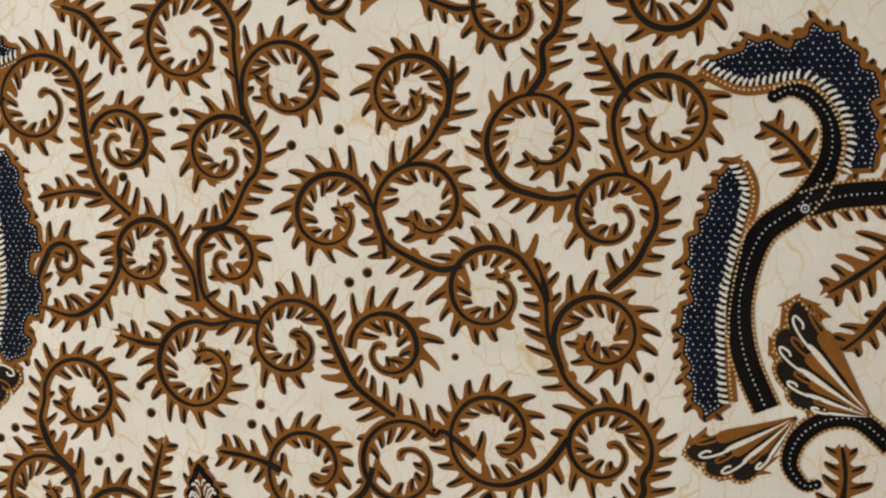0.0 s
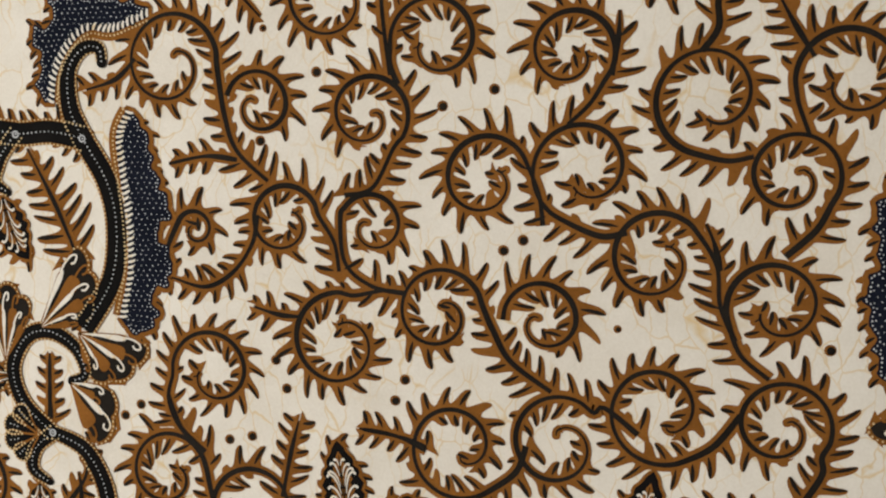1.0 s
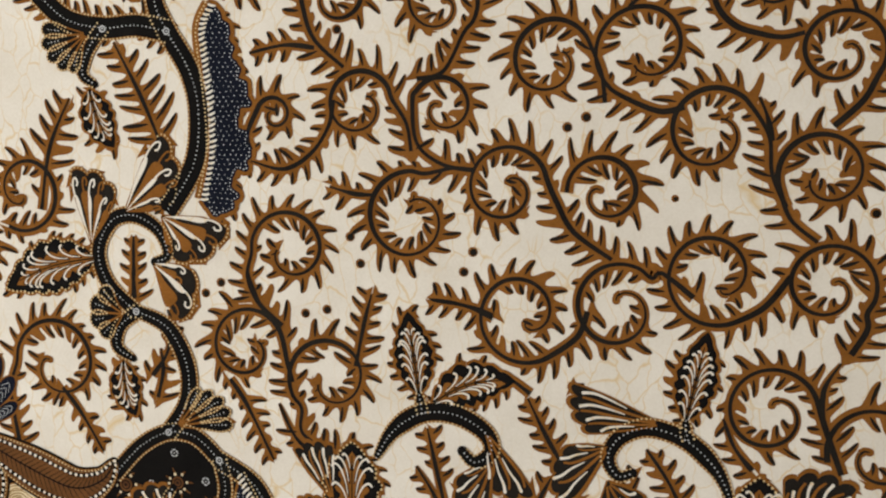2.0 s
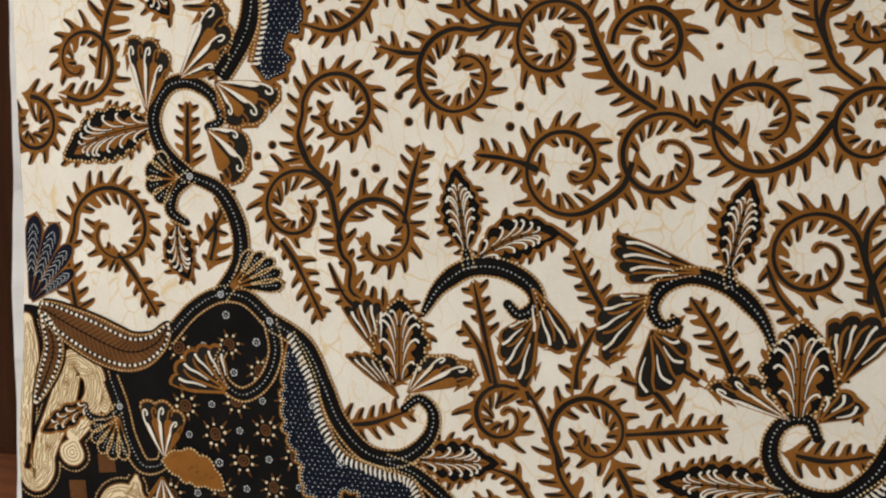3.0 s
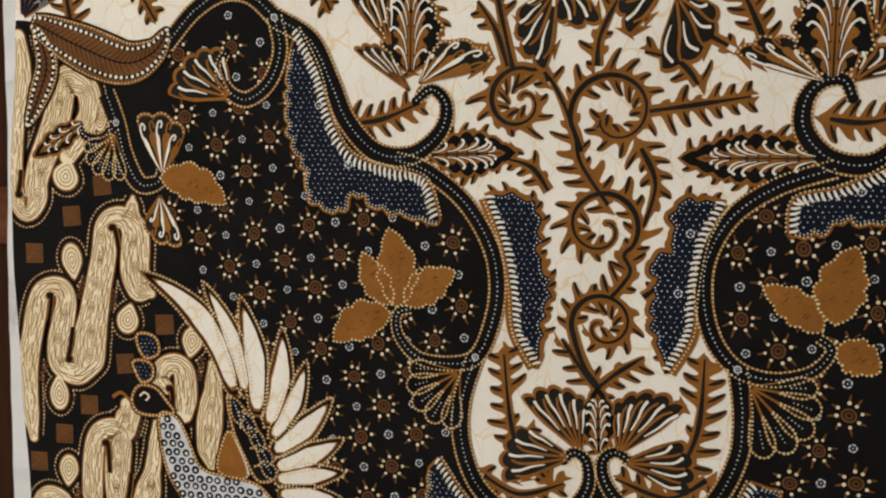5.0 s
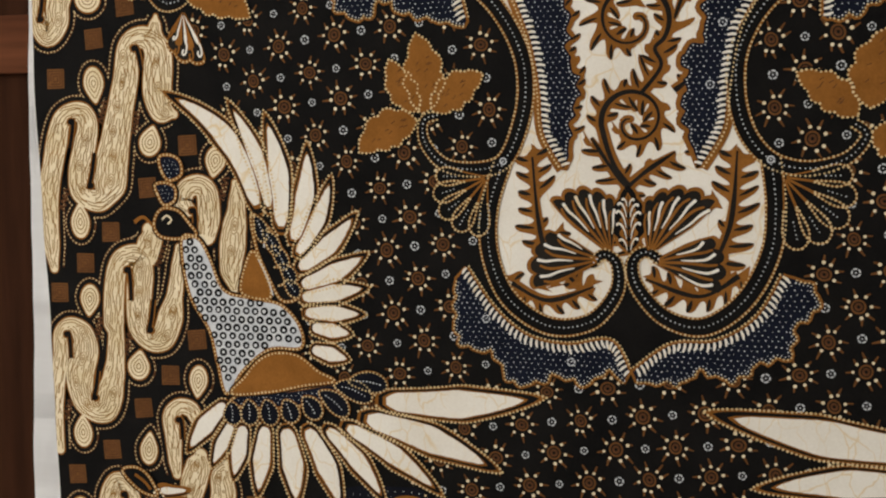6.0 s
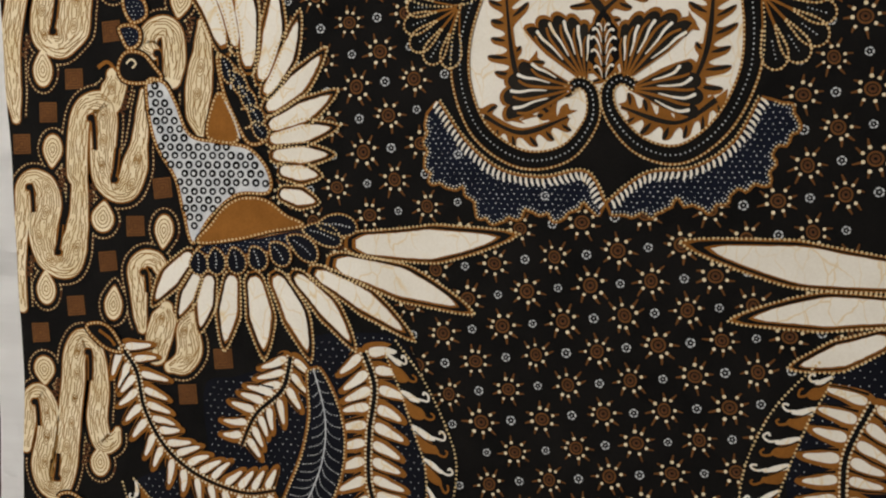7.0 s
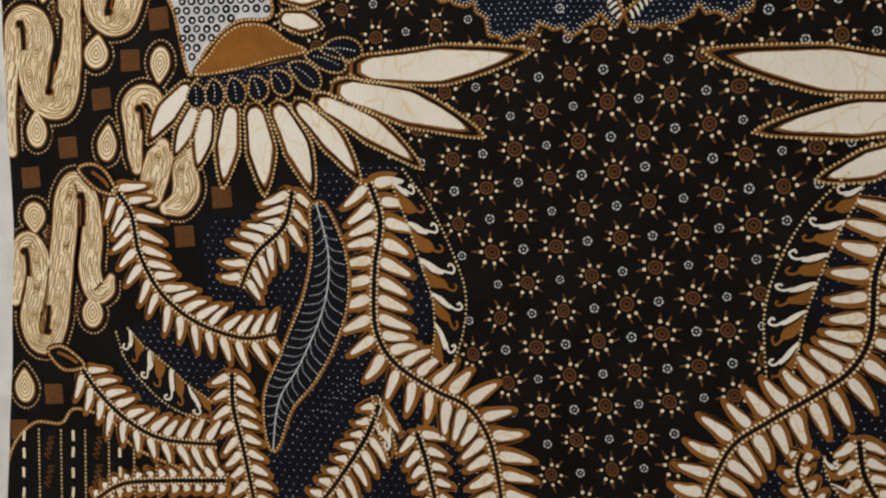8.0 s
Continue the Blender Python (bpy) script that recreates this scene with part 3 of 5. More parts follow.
def frond(*pts, reach=20.0, gap=13.0, left=1.0, right=1.0, lean=0.55, layer=9, taper=0.4, thick=6.8):
    """A fern: black rib with beads on both sides, white leaflets on brown backing."""
    ink = Ink()
    path = smooth(pts, 2.0)
    spots = spaced(path, gap)
    tan = tangents(spots) if len(spots) > 1 else [(0, 1)]
    for i, (p, t) in enumerate(zip(spots, tan)):
        s = i / max(1, len(spots) - 1)
        for side, amount in ((1, left), (-1, right)):
            h = 1.0 * reach * amount * (1 - taper * s) * rnd.uniform(0.88, 1.1)
            if h < 3:
                continue
            a = math.atan2(t[1], t[0]) + side * (math.pi / 2 - lean * rnd.uniform(0.85, 1.15))
            c, n = math.cos(a), math.sin(a)
            w = thick * rnd.uniform(0.9, 1.1)

            def blob(x0, x1, wide):
                d = x1 - x0
                q = [(x0, 0.30), (x0 + 0.22 * d, 0.5), (x0 + 0.55 * d, 0.40 + hump), (x1 - 0.12 * d, 0.22), (x1, 0.0), (x1 - 0.1 * d, -0.24), (x0 + 0.55 * d, -0.36 + hump), (x0 + 0.2 * d, -0.5), (x0, -0.26)]
                return smooth([(p[0] + c * x - n * y * wide, p[1] + n * x + c * y * wide) for x, y in q], 2.0, True)

            hump = rnd.uniform(-0.10, 0.10)
            ink.fill(blob(-1, h + 6.0, w + 8.6), "B", layer)
            ink.fill(blob(5.0, h, w), "W", layer + 1)
            ink.line([(p[0] + c * 5 + n * w * 0.78, p[1] + n * 5 - c * w * 0.78), (p[0] + c * h * 0.6 + n * w * 0.74, p[1] + n * h * 0.6 - c * w * 0.74), (p[0] + c * (h + 3) + n * w * 0.38, p[1] + n * (h + 3) - c * w * 0.38)], 2.2, "K", layer + 1, lambda x: 1 - 0.5 * x)
    ink.line(path, 8.0, "B", layer + 2, lambda s: 1 - 0.5 * s)
    ink.line(path, 4.6, "K", layer + 3, lambda s: 1 - 0.5 * s)
    for side in (2.9, -2.9):
        ink.beads(beside(path, side), 3.1, 1.05, "C", layer + 4)
    return ink.done("frond", "fern frond motif with white leaflets")


def ribbon(*pts):
    """One cream sword of the border pattern along (u, v, width): outlined black and brown, combed with fine lines that follow its sides."""
    ink = Ink()
    flat = smooth([p[:2] for p in pts], 2.5)
    # widths spread over the path by the share of its length between two given points
    counts = [max(2, int(math.hypot(b[0] - a[0], b[1] - a[1]) / 2.5)) for a, b in zip(pts, pts[1:])]
    wide = []
    for (a, b), n in zip(zip(pts, pts[1:]), counts):
        wide += [a[2] + (b[2] - a[2]) * (3 * (j / n) ** 2 - 2 * (j / n) ** 3) for j in range(n)]
    wide.append(pts[-1][2])
    tan = tangents(flat)

    def side(sign, grow):
        return [(p[0] - t[1] * sign * max(0, w / 2 + grow), p[1] + t[0] * sign * max(0, w / 2 + grow)) for p, t, w in zip(flat, tan, wide)]

    def sweep(grow, tint, layer):
        ink.strip(side(1, grow), side(-1, grow), tint, layer)
        for i in (0, -1):
            ink.dot(*flat[i], wide[i] / 2 + grow, tint, layer, 14)

    for sign in (1, -1):
        ink.line(side(sign, 6.6), 2.0, "R", 2)
        ink.beads(side(sign, 6.6), 3.1, 0.75, "T", 2.45)
    sweep(5.6, "K", 2.9)
    sweep(1.7, "B", 3.4)
    sweep(0.2, "C", 4)
    # fine brown lines, one inside another
    for inset in (2.0, 4.4, 6.9, 9.4, 12.0, 14.6):
        for sign in (1, -1):
            wob, run = rnd.uniform(0, 6), []
            for i, (p, t, w) in enumerate(zip(flat, tan, wide)):
                d = w / 2 - inset + 0.7 * math.sin(i * 0.55 + wob) + 0.4 * math.sin(i * 1.7 + wob)
                if d > 0.5 and rnd.random() > 0.035:
                    run.append((p[0] - t[1] * sign * d, p[1] + t[0] * sign * d))
                else:
                    ink.line(run, 1.0, "L", 4.5)
                    run = []
            ink.line(run, 1.0, "L", 4.5)
    # loops where the sword is broad
    spots = [i for i in range(4, len(flat) - 4) if wide[i] > 22][::9]
    for i in spots:
        p, t = flat[i], tan[i]
        a, b = rnd.uniform(5, 8), rnd.uniform(2.6, 4.0)
        off = rnd.uniform(-0.16, 0.16) * wide[i]
        c = (p[0] - t[1] * off, p[1] + t[0] * off)

        def loop(k):
            return [(c[0] + t[0] * a * k * math.cos(q) - t[1] * b * k * math.sin(q), c[1] + t[1] * a * k * math.cos(q) + t[0] * b * k * math.sin(q)) for q in [m * math.pi / 7 for m in range(15)]]

        ink.fill(loop(1.2)[:-1], "C", 4.95)
        for k in (1.0, 0.58, 0.2):
            ink.line(loop(k), 0.9, "L", 5.4)
    return ink.done("sword_motif", "cream sword motif combed with fine lines")


def slot(head, tail, width=4.4):
    """A black slot between two arms of a sword; its round head hooks over."""
    ink = Ink()
    du, dv = tail[0] - head[0], tail[1] - head[1]
    path = smooth([(head[0] - 2.5 * (1 if dv < 0 else -1), head[1] + 0.16 * dv * 0.3), head, (head[0] + du * 0.4 + 0.8, head[1] + dv * 0.4), tail], 2.0)
    for grow, tint, layer in ((3.0, "B", 5.8), (0, "K", 6.3)):
        ink.line(path, width + grow, tint, layer, lambda s: 1 - 0.15 * s)
        ink.dot(*path[0], width * 0.66 + grow / 2, tint, layer, 12)
    return ink.done("slot_motif")


def bud(u, v, w, h, turn=0.0, neck=1):
    """A small cream drop with rings inside, outlined black and brown; its neck points up (1) or down (-1)."""
    ink = Ink()

    def drop(grow, k=1.0):
        out = []
        for i in range(22):
            a = i * math.pi / 11
            x, y = (w / 2 * k + grow) * math.cos(a), (h / 2 * k + grow) * math.sin(a)
            up = max(0, math.sin(a) * neck)
            x *= 1 - 0.42 * up ** 2
            y *= 1 + 0.22 * up ** 3
            out.append((u + x * math.cos(turn) - y * math.sin(turn), v + x * math.sin(turn) + y * math.cos(turn)))
        return out

    out = drop(6.5)
    ink.line(out + out[:1], 2.0, "R", 2)
    ink.beads(out, 3.1, 0.75, "T", 2.45)
    ink.fill(drop(5.5), "K", 2.9)
    ink.fill(drop(1.6), "B", 3.4)
    ink.fill(drop(0), "C", 4)
    for k in (0.74, 0.46, 0.20):
        ring = drop(0, k)
        ink.line(ring + ring[:1], 0.95, "L", 4.5)
    return ink.done("bud_motif")


def square(u, v, size=18.0, turn=0.05):
    """A dull brown square with a square spiral drawn in it."""
    ink = Ink()
    turn += rnd.uniform(-0.06, 0.06)

    def at(x, y):
        return (u + x * math.cos(turn) - y * math.sin(turn), v + x * math.sin(turn) + y * math.cos(turn))

    h = size / 2
    ink.fill([at(-h, -h), at(h, -h * 0.95), at(h, h), at(-h * 0.96, h)], "M", 2)
    for k in (0.78, 0.52, 0.26):
        ink.line([at(-h * k, -h * k), at(h * k, -h * k), at(h * k, h * k), at(-h * k, h * k), at(-h * k, -h * k * 0.5)], 1.5, "R", 3)
    return ink.done("square_motif")


def squiggle(u, v, length=22.0, turn=1.3, layer=3.5):
    ink = Ink()
    pts = [(u + x * math.cos(turn) - y * math.sin(turn), v + x * math.sin(turn) + y * math.cos(turn)) for x, y in
           [(length * (i / 8 - 0.5), 3.2 * (1 if i % 2 else -1)) for i in range(9)]]
    ink.line(smooth(pts, 1.5), 1.7, "R", layer)
    return ink.done("squiggle")


def blob(*pts, fill="B", layer=9, beads=True, name="patch", dots=0.0, scales=False, halo="K"):
    """A closed patch of dye with a beaded rim, plain, dotted or scaled."""
    ink = Ink()
    poly = smooth(pts, 2.5, True)
    if halo:
        ink.line(poly + poly[:1], 6.0, halo, layer - 1)
    ink.fill(poly, fill, layer)
    if beads:
        ink.line(poly + poly[:1], 3.2, "B", layer + 1)
        ink.beads(poly + poly[:1], 3.0, 0.95, "T", layer + 2)
    if dots:
        lattice_dots(ink, poly, dots, 0.52, layer + 1, margin=3.0)
    if scales:
        us, vs = [p[0] for p in poly], [p[1] for p in poly]
        v, j = min(vs), 0
        while v < max(vs):
            u = min(us) + (4.7 if j % 2 else 0)
            while u < max(us):
                p = (u + rnd.uniform(-0.5, 0.5), v + rnd.uniform(-0.5, 0.5))
                if inside(p, poly) and rim_gap(p, poly) > 2.8:
                    ink.dot(*p, rnd.uniform(3.6, 4.1), "K", layer + 2, 8)
                    ink.dot(p[0] + rnd.uniform(-0.3, 0.5), p[1] + rnd.uniform(-0.5, 0.2), rnd.uniform(1.4, 1.9), "P", layer + 3, 6)
                u += 9.4
            v += 8.0
            j += 1
    return ink.done(name)


def stroke(*pts, width=3.0, ink_colour="W", layer=9, taper=0.0, name="stroke", beads=0):
    ink = Ink()
    path = smooth(pts, 2.0)
    ink.line(path, width, ink_colour, layer, lambda s: 1 - taper * s)
    if beads:
        ink.beads(path, 3.0, 0.95, "T", layer + 1)
    return ink.done(name)


def quill(*pts, width=34.0, n=14):
    """A long indigo leaf with a white dotted rib and fine dotted veins."""
    ink = Ink()
    path = smooth(pts, 2.0)
    shape = lambda s: math.sin(math.pi * min(1, s * 0.95 + 0.04)) ** 0.7
    m = len(path) - 1
    left = [(p[0] - t[1] * width / 2 * shape(i / m), p[1] + t[0] * width / 2 * shape(i / m)) for i, (p, t) in enumerate(zip(path, tangents(path)))]
    right = [(p[0] + t[1] * width / 2 * shape(i / m), p[1] - t[0] * width / 2 * shape(i / m)) for i, (p, t) in enumerate(zip(path, tangents(path)))]
    poly = left + right[::-1]
    ink.line(poly + poly[:1], 5.0, "B", 10)
    ink.fill(poly, "D", 11)
    ink.beads(poly + poly[:1], 2.9, 0.9, "T", 12)
    ink.line(path, 1.1, "P", 12)
    spots = spaced(path, 9.0)
    for i, (p, t) in enumerate(zip(spots, tangents(spots))):
        s = i / max(1, len(spots) - 1)
        w = width / 2 * shape(s) * 0.86
        for side in (1, -1):
            n2 = (-t[1] * side, t[0] * side)
            vein = smooth([p, (p[0] + n2[0] * w * 0.35 + t[0] * w * 0.5, p[1] + n2[1] * w * 0.35 + t[1] * w * 0.5), (p[0] + n2[0] * w + t[0] * w * 0.75, p[1] + n2[1] * w + t[1] * w * 0.75)], 1.5)
            ink.beads(vein, 2.0, 0.55, "P", 12, 5)
    return ink.done("quill", "long indigo leaf with fine white dotted veins")


def curl_edge(*pts, width=16.0, n=5, side=1):
    """A black leaf edge between two beaded lines, with a row of white and brown curls."""
    ink = Ink()
    path = smooth(pts, 2.0)
    m = len(path) - 1
    shape = [0.25 + 0.75 * math.sin(math.pi * (0.04 + 0.86 * i / m)) ** 0.7 for i in range(m + 1)]
    tan = tangents(path)

    def across(i, y):
        w = width * shape[i] * y * side
        return (path[i][0] - tan[i][1] * w, path[i][1] + tan[i][0] * w)

    inner = [across(i, 1.0) for i in range(m + 1)]
    ink.strip(path, inner, "K", 9)
    ink.beads(path, 3.0, 0.95, "T", 13)
    ink.beads(inner, 3.0, 0.95, "T", 13)

    def at(s, y):
        return across(max(0, min(m, int(round(s * m)))), y)

    for k in range(n):
        a, g = (k + 0.1) / n, 1.0 / n
        ink.fill(smooth([at(a + 0.15 * g, 0.97), at(a + 0.40 * g, 0.68), at(a + 0.72 * g, 0.48), at(a + 0.86 * g, 0.50), at(a + 0.84 * g, 0.72), at(a + 0.66 * g, 0.97)], 1.5, True), "B", 10)
        ink.line(smooth([at(a + 0.55 * g, 0.62), at(a + 0.85 * g, 0.50), at(a + 0.98 * g, 0.32), at(a + 0.90 * g, 0.22), at(a + 0.80 * g, 0.28)], 1.0), 2.2, "B", 11, lambda x: 1.2 - 0.5 * x)
        ink.fill(smooth([at(a - 0.05 * g, 0.97), at(a + 0.16 * g, 0.70), at(a + 0.42 * g, 0.46), at(a + 0.50 * g, 0.50), at(a + 0.38 * g, 0.72), at(a + 0.14 * g, 0.98)], 1.5, True), "W", 12)
        ink.line(smooth([at(a + 0.36 * g, 0.52), at(a + 0.50 * g, 0.34), at(a + 0.52 * g, 0.20), at(a + 0.42 * g, 0.12), at(a + 0.33 * g, 0.20), at(a + 0.38 * g, 0.27)], 1.0), 1.8, "W", 12)
        ink.line(smooth([at(a + 0.10 * g, 0.97), at(a + 0.42 * g, 0.72), at(a + 0.60 * g, 0.52)], 1.5), 1.2, "K", 12)
    return ink.done("curl_edge")


def dark_ground(*pts):
    """The black-dyed lower field, below a wavy upper bound."""
    ink = Ink()
    top = smooth(pts, 3.0)
    side = [(-580, v) for v in range(251, int(top[0][1]), 12)]
    ink.fill(top + [(568, 251)] + side, "K", 1)
    dark_bound.extend(top[::3] + [(600, 200), (-600, 200)])
    return ink.done("dark_field", "black dyed lower field of the cloth")


def plain(name, low, high, rough, scale, stretch=(1, 1, 1), bump=0.1, dist=0.002):
    m, nt, p = tree(name)
    tc = nt.nodes.new("ShaderNodeTexCoord")
    mp = node(nt, "ShaderNodeMapping", Scale=stretch)
    nt.links.new(tc.outputs["Object"], mp.inputs[0])
    big = node(nt, "ShaderNodeTexNoise", Scale=scale, Detail=6.0, Roughness=0.6)
    nt.links.new(mp.outputs[0], big.inputs["Vector"])
    ramp = nt.nodes.new("ShaderNodeValToRGB")
    ramp.color_ramp.elements[0].position, ramp.color_ramp.elements[0].color = 0.3, (*low, 1)
    ramp.color_ramp.elements[1].position, ramp.color_ramp.elements[1].color = 0.7, (*high, 1)
    nt.links.new(big.outputs[0], ramp.inputs[0])
    nt.links.new(ramp.outputs[0], p.inputs["Base Color"])
    p.inputs["Roughness"].default_value = rough
    p.inputs["Specular IOR Level"].default_value = 0.06
    b = node(nt, "ShaderNodeBump", Strength=bump, Distance=dist)
    nt.links.new(big.outputs[0], b.inputs["Height"])
    nt.links.new(b.outputs[0], p.inputs["Normal"])
    return m


WOOD = plain("stained_wood", (0.020, 0.0075, 0.0035), (0.042, 0.016, 0.0075), 0.95, 9.0, (6, 6, 0.5), 0.3)
RAIL_WOOD = plain("red_brown_wood", (0.060, 0.021, 0.010), (0.13, 0.046, 0.021), 0.95, 9.0, (0.5, 6, 6), 0.3)
PAINT = plain("white_wall_paint", (0.72, 0.71, 0.69), (0.80, 0.79, 0.77), 0.6, 7.0, (0.4, 1, 14), 0.5, 0.01)
FLOOR = plain("floor_board", (0.10, 0.055, 0.03), (0.17, 0.10, 0.055), 0.4, 5.0, (0.4, 6, 1), 0.2)
CEILING = plain("ceiling_paint", (0.70, 0.69, 0.66), (0.78, 0.77, 0.74), 0.8, 5.0)


def box(name, x0, x1, y0, y1, z0, z1, material, bevel=0.0):
    bm = bmesh.new()
    bmesh.ops.create_cube(bm, size=1)
    for v in bm.verts:
        v.co = ((x0 + x1) / 2 + v.co.x * (x1 - x0), (y0 + y1) / 2 + v.co.y * (y1 - y0), (z0 + z1) / 2 + v.co.z * (z1 - z0))
    if bevel:
        bmesh.ops.bevel(bm, geom=bm.edges[:], offset=bevel, segments=2, affect="EDGES", profile=0.6)
    me = bpy.data.meshes.new(name)
    bm.to_mesh(me)
    me.materials.append(material)
    return new(name, me)


tagged(box("floor", -3.0, 2.6, -3.2, 0.2, -0.1, 0.0, FLOOR), "brown boarded floor", "floor", kind="structure")
tagged(box("wall_north", -3.0, 2.6, 0.1, 0.2, 0.0, 2.8, PAINT), "white painted wall behind the cloth", "wall", kind="structure")
# unseen wall behind the viewer, added with an opening for the area light
tagged(box("wall_south", -3.0, 2.6, -3.2, -3.1, 0.0, 0.75, PAINT), "unseen white painted wall under the added light opening", "wall", kind="structure")
for name, x0, x1, z0, z1 in (("wall_south_upper", -3.0, 2.6, 2.6, 2.8), ("wall_south_left", -3.0, -2.92, 0.75, 2.6), ("wall_south_right", -0.98, 2.6, 0.75, 2.6)):
    tagged(box(name, x0, x1, -3.2, -3.1, z0, z1, PAINT), "unseen white painted wall round the added light opening", "wall", kind="structure")
tagged(box("wall_west", -3.1, -3.0, -3.2, 0.2, 0.0, 2.8, PAINT), "white painted wall", "wall", kind="structure")
tagged(box("wall_east", 2.6, 2.7, -3.2, 0.2, 0.0, 2.8, PAINT), "white painted wall", "wall", kind="structure")
tagged(box("ceiling", -3.1, 2.7, -3.2, 0.2, 2.8, 2.9, CEILING), "white ceiling", "ceiling", kind="structure")
tagged(box("wooden_post", -1.30, -0.72, 0.022, 0.098, 0.0, 2.55, WOOD, 0.004), "dark stained wide upright wooden post on the floor", "post")
tagged(box("wooden_rail", -1.5, -0.80, 0.008, 0.024, 1.190, 1.247, RAIL_WOOD, 0.002), "red-brown wooden rail fixed across the post", "rail")


def make_sheet():
    """A white backing sheet hung close behind the patterned cloth; its side shows past it."""
    bm = bmesh.new()
    rows = []
    for j in range(86):
        z = 0.27 + j * 0.024
        x0 = -0.893 + 0.022 * max(0.0, z - 0.5) + 0.0012 * math.sin(z * 21) + 0.012 * max(0.0, z - 1.3)
        sag = 0.0008 * math.sin(z * 30) + 0.0005 * math.sin(z * 83)
        rows.append([bm.verts.new((x, 0.0038 + (sag if k < 3 else 0), z)) for k, x in enumerate((x0, x0 + 0.02, x0 + 0.05, 0.25))])
    for a, b in zip(rows, rows[1:]):
        for i in range(3):
            bm.faces.new((a[i], a[i + 1], b[i + 1], b[i]))
    bmesh.ops.solidify(bm, geom=bm.faces[:], thickness=0.0009)
    me = bpy.data.meshes.new("backing_sheet")
    bm.to_mesh(me)
    me.materials.append(SHEET)
    return tagged(new("backing_sheet", me), "plain white cotton sheet hung behind the batik cloth", "textile")


SHEET = plain("white_sheet", (0.88, 0.87, 0.86), (0.93, 0.925, 0.915), 0.85, 7.0, (0.4, 1, 10), 0.15, 0.004)
make_sheet()

star_meshes = [place_mesh(star_ink(k), "star") for k in range(6)]
ring_me = place_mesh(ring_mesh(), "ring")

scroll(-251, 1847, 39.9, -15, 335, 0.28, lead=((-170, 1751), (-196, 1775), (-206, 1803),))
scroll(-178, 1812, 26.8, -195, -280, 0.35)
scroll(-85, 1802, 32.0, -60, 330, 0.3, lead=((-106, 1740), (-83, 1746),))
scroll(-156, 1720, 28.9, 0, 325, 0.3, lead=((-111, 1680), (-115, 1703),))
scroll(-85, 1717, 25.3, -185, -270, 0.35, lead=((-56, 1664), (-84, 1669), (-106, 1687),))
scroll(-235, 1712, 15.4, -190, -230, 0.4, lead=((-256, 1682), (-259, 1696),))
stem((-180, 1724), (-184, 1702), (-201, 1678), (-226, 1665), (-256, 1672))
scroll(-112, 1626, 38.0, 62, 305, 0.3, lead=((-56, 1664), (-74, 1666),))
scroll(-29, 1651, 33.8, 0, 320, 0.28, lead=((57, 1592), (26, 1614), (12, 1638),))
scroll(49, 1647, 29.2, -178, -280, 0.3)
scroll(-224, 1595, 34.3, -165, -285, 0.28, lead=((-230, 1527), (-252, 1547), (-262, 1570),))
scroll(-263, 1508, 34.3, 0, 300, 0.3, lead=((-221, 1477), (-226, 1496),))
scroll(138, 1579, 38.4, -55, -270, 0.42, lead=((195, 1582), (177, 1558),))
scroll(225, 1575, 33.7, -45, 335, 0.28, lead=((241, 1522), (252, 1542),))
scroll(216, 1661, 33.3, -150, -280, 0.3, lead=((214, 1609), (194, 1626),))
scroll(134, 1696, 33.6, 30, 300, 0.3, lead=((190, 1636), (179, 1662), (176, 1691),))
scroll(79, 1758, 38.2, -110, -285, 0.33, lead=((112, 1714), (92, 1711),))
scroll(7, 1754, 32.7, 10, 300, 0.3, lead=((50, 1718), (47, 1741),))
scroll(-34, 1857, 34.4, -165, -285, 0.3, lead=((-62, 1825), (-68, 1840),))
scroll(71, 1846, 32.0, -50, 325, 0.3, lead=((68, 1793), (84, 1808),))
scroll(169, 1809, 39.5, -90, -285, 0.33, lead=((200, 1769), (183, 1766),))
scroll(228, 1755, 31.7, -45, 335, 0.3, lead=((223, 1698), (243, 1717),))
sprig((-196, 1768), (-223, 1771), (-256, 1765))
sprig((-144, 1643), (-162, 1644), (-184, 1650))
sprig((-41, 1541), (-66, 1551), (-96, 1555))
sprig((-284, 1850), (-302, 1834), (-329, 1826))
sprig((-250, 1545), (-257, 1559), (-262, 1578), out=8)
sprig((-162, 1494), (-154, 1532), (-147, 1558))
sprig((179, 1687), (174, 1707), (168, 1721), out=6)
seed_dot(13, 1820, r=2.6)
seed_dot(-27, 1808, r=2.6)
seed_dot(-128, 1836, r=2.6)
seed_dot(35, 1707, r=2.6)
seed_dot(20, 1699, r=2.6)
seed_dot(-58, 1596, r=2.6)
seed_dot(-66, 1579, r=2.6)
seed_dot(-166, 1607, r=2.6)
seed_dot(-157, 1584, r=2.6)
seed_dot(-288, 1564, r=2.6)
seed_dot(-303, 1554, r=2.6)
seed_dot(-208, 1539, r=2.6)
seed_dot(-188, 1543, r=2.6)
seed_dot(255, 1632, r=2.6)
seed_dot(-176, 1783, r=2.6)
seed_dot(-172, 1871, r=1.4)
seed_dot(106, 1642, r=1.4)
scroll(262, 1823, 36.0, -155, -285, 0.3, lead=((237, 1784), (230, 1803),))
scroll(-113, 1894, 39.8, -20, 330, 0.3, lead=((-68, 1832), (-72, 1861),))
scroll(12, 1927, 23.2, -20, 330, 0.3)
scroll(152, 1909, 36.3, -60, 335, 0.3, lead=((163, 1844), (174, 1860),))
scroll(266, 1920, 31.3, -10, -300, 0.3)
stem((-227, 1924), (-206, 1916), (-189, 1896), (-174, 1880))
sprig((239, 1838), (224, 1863), (214, 1882))
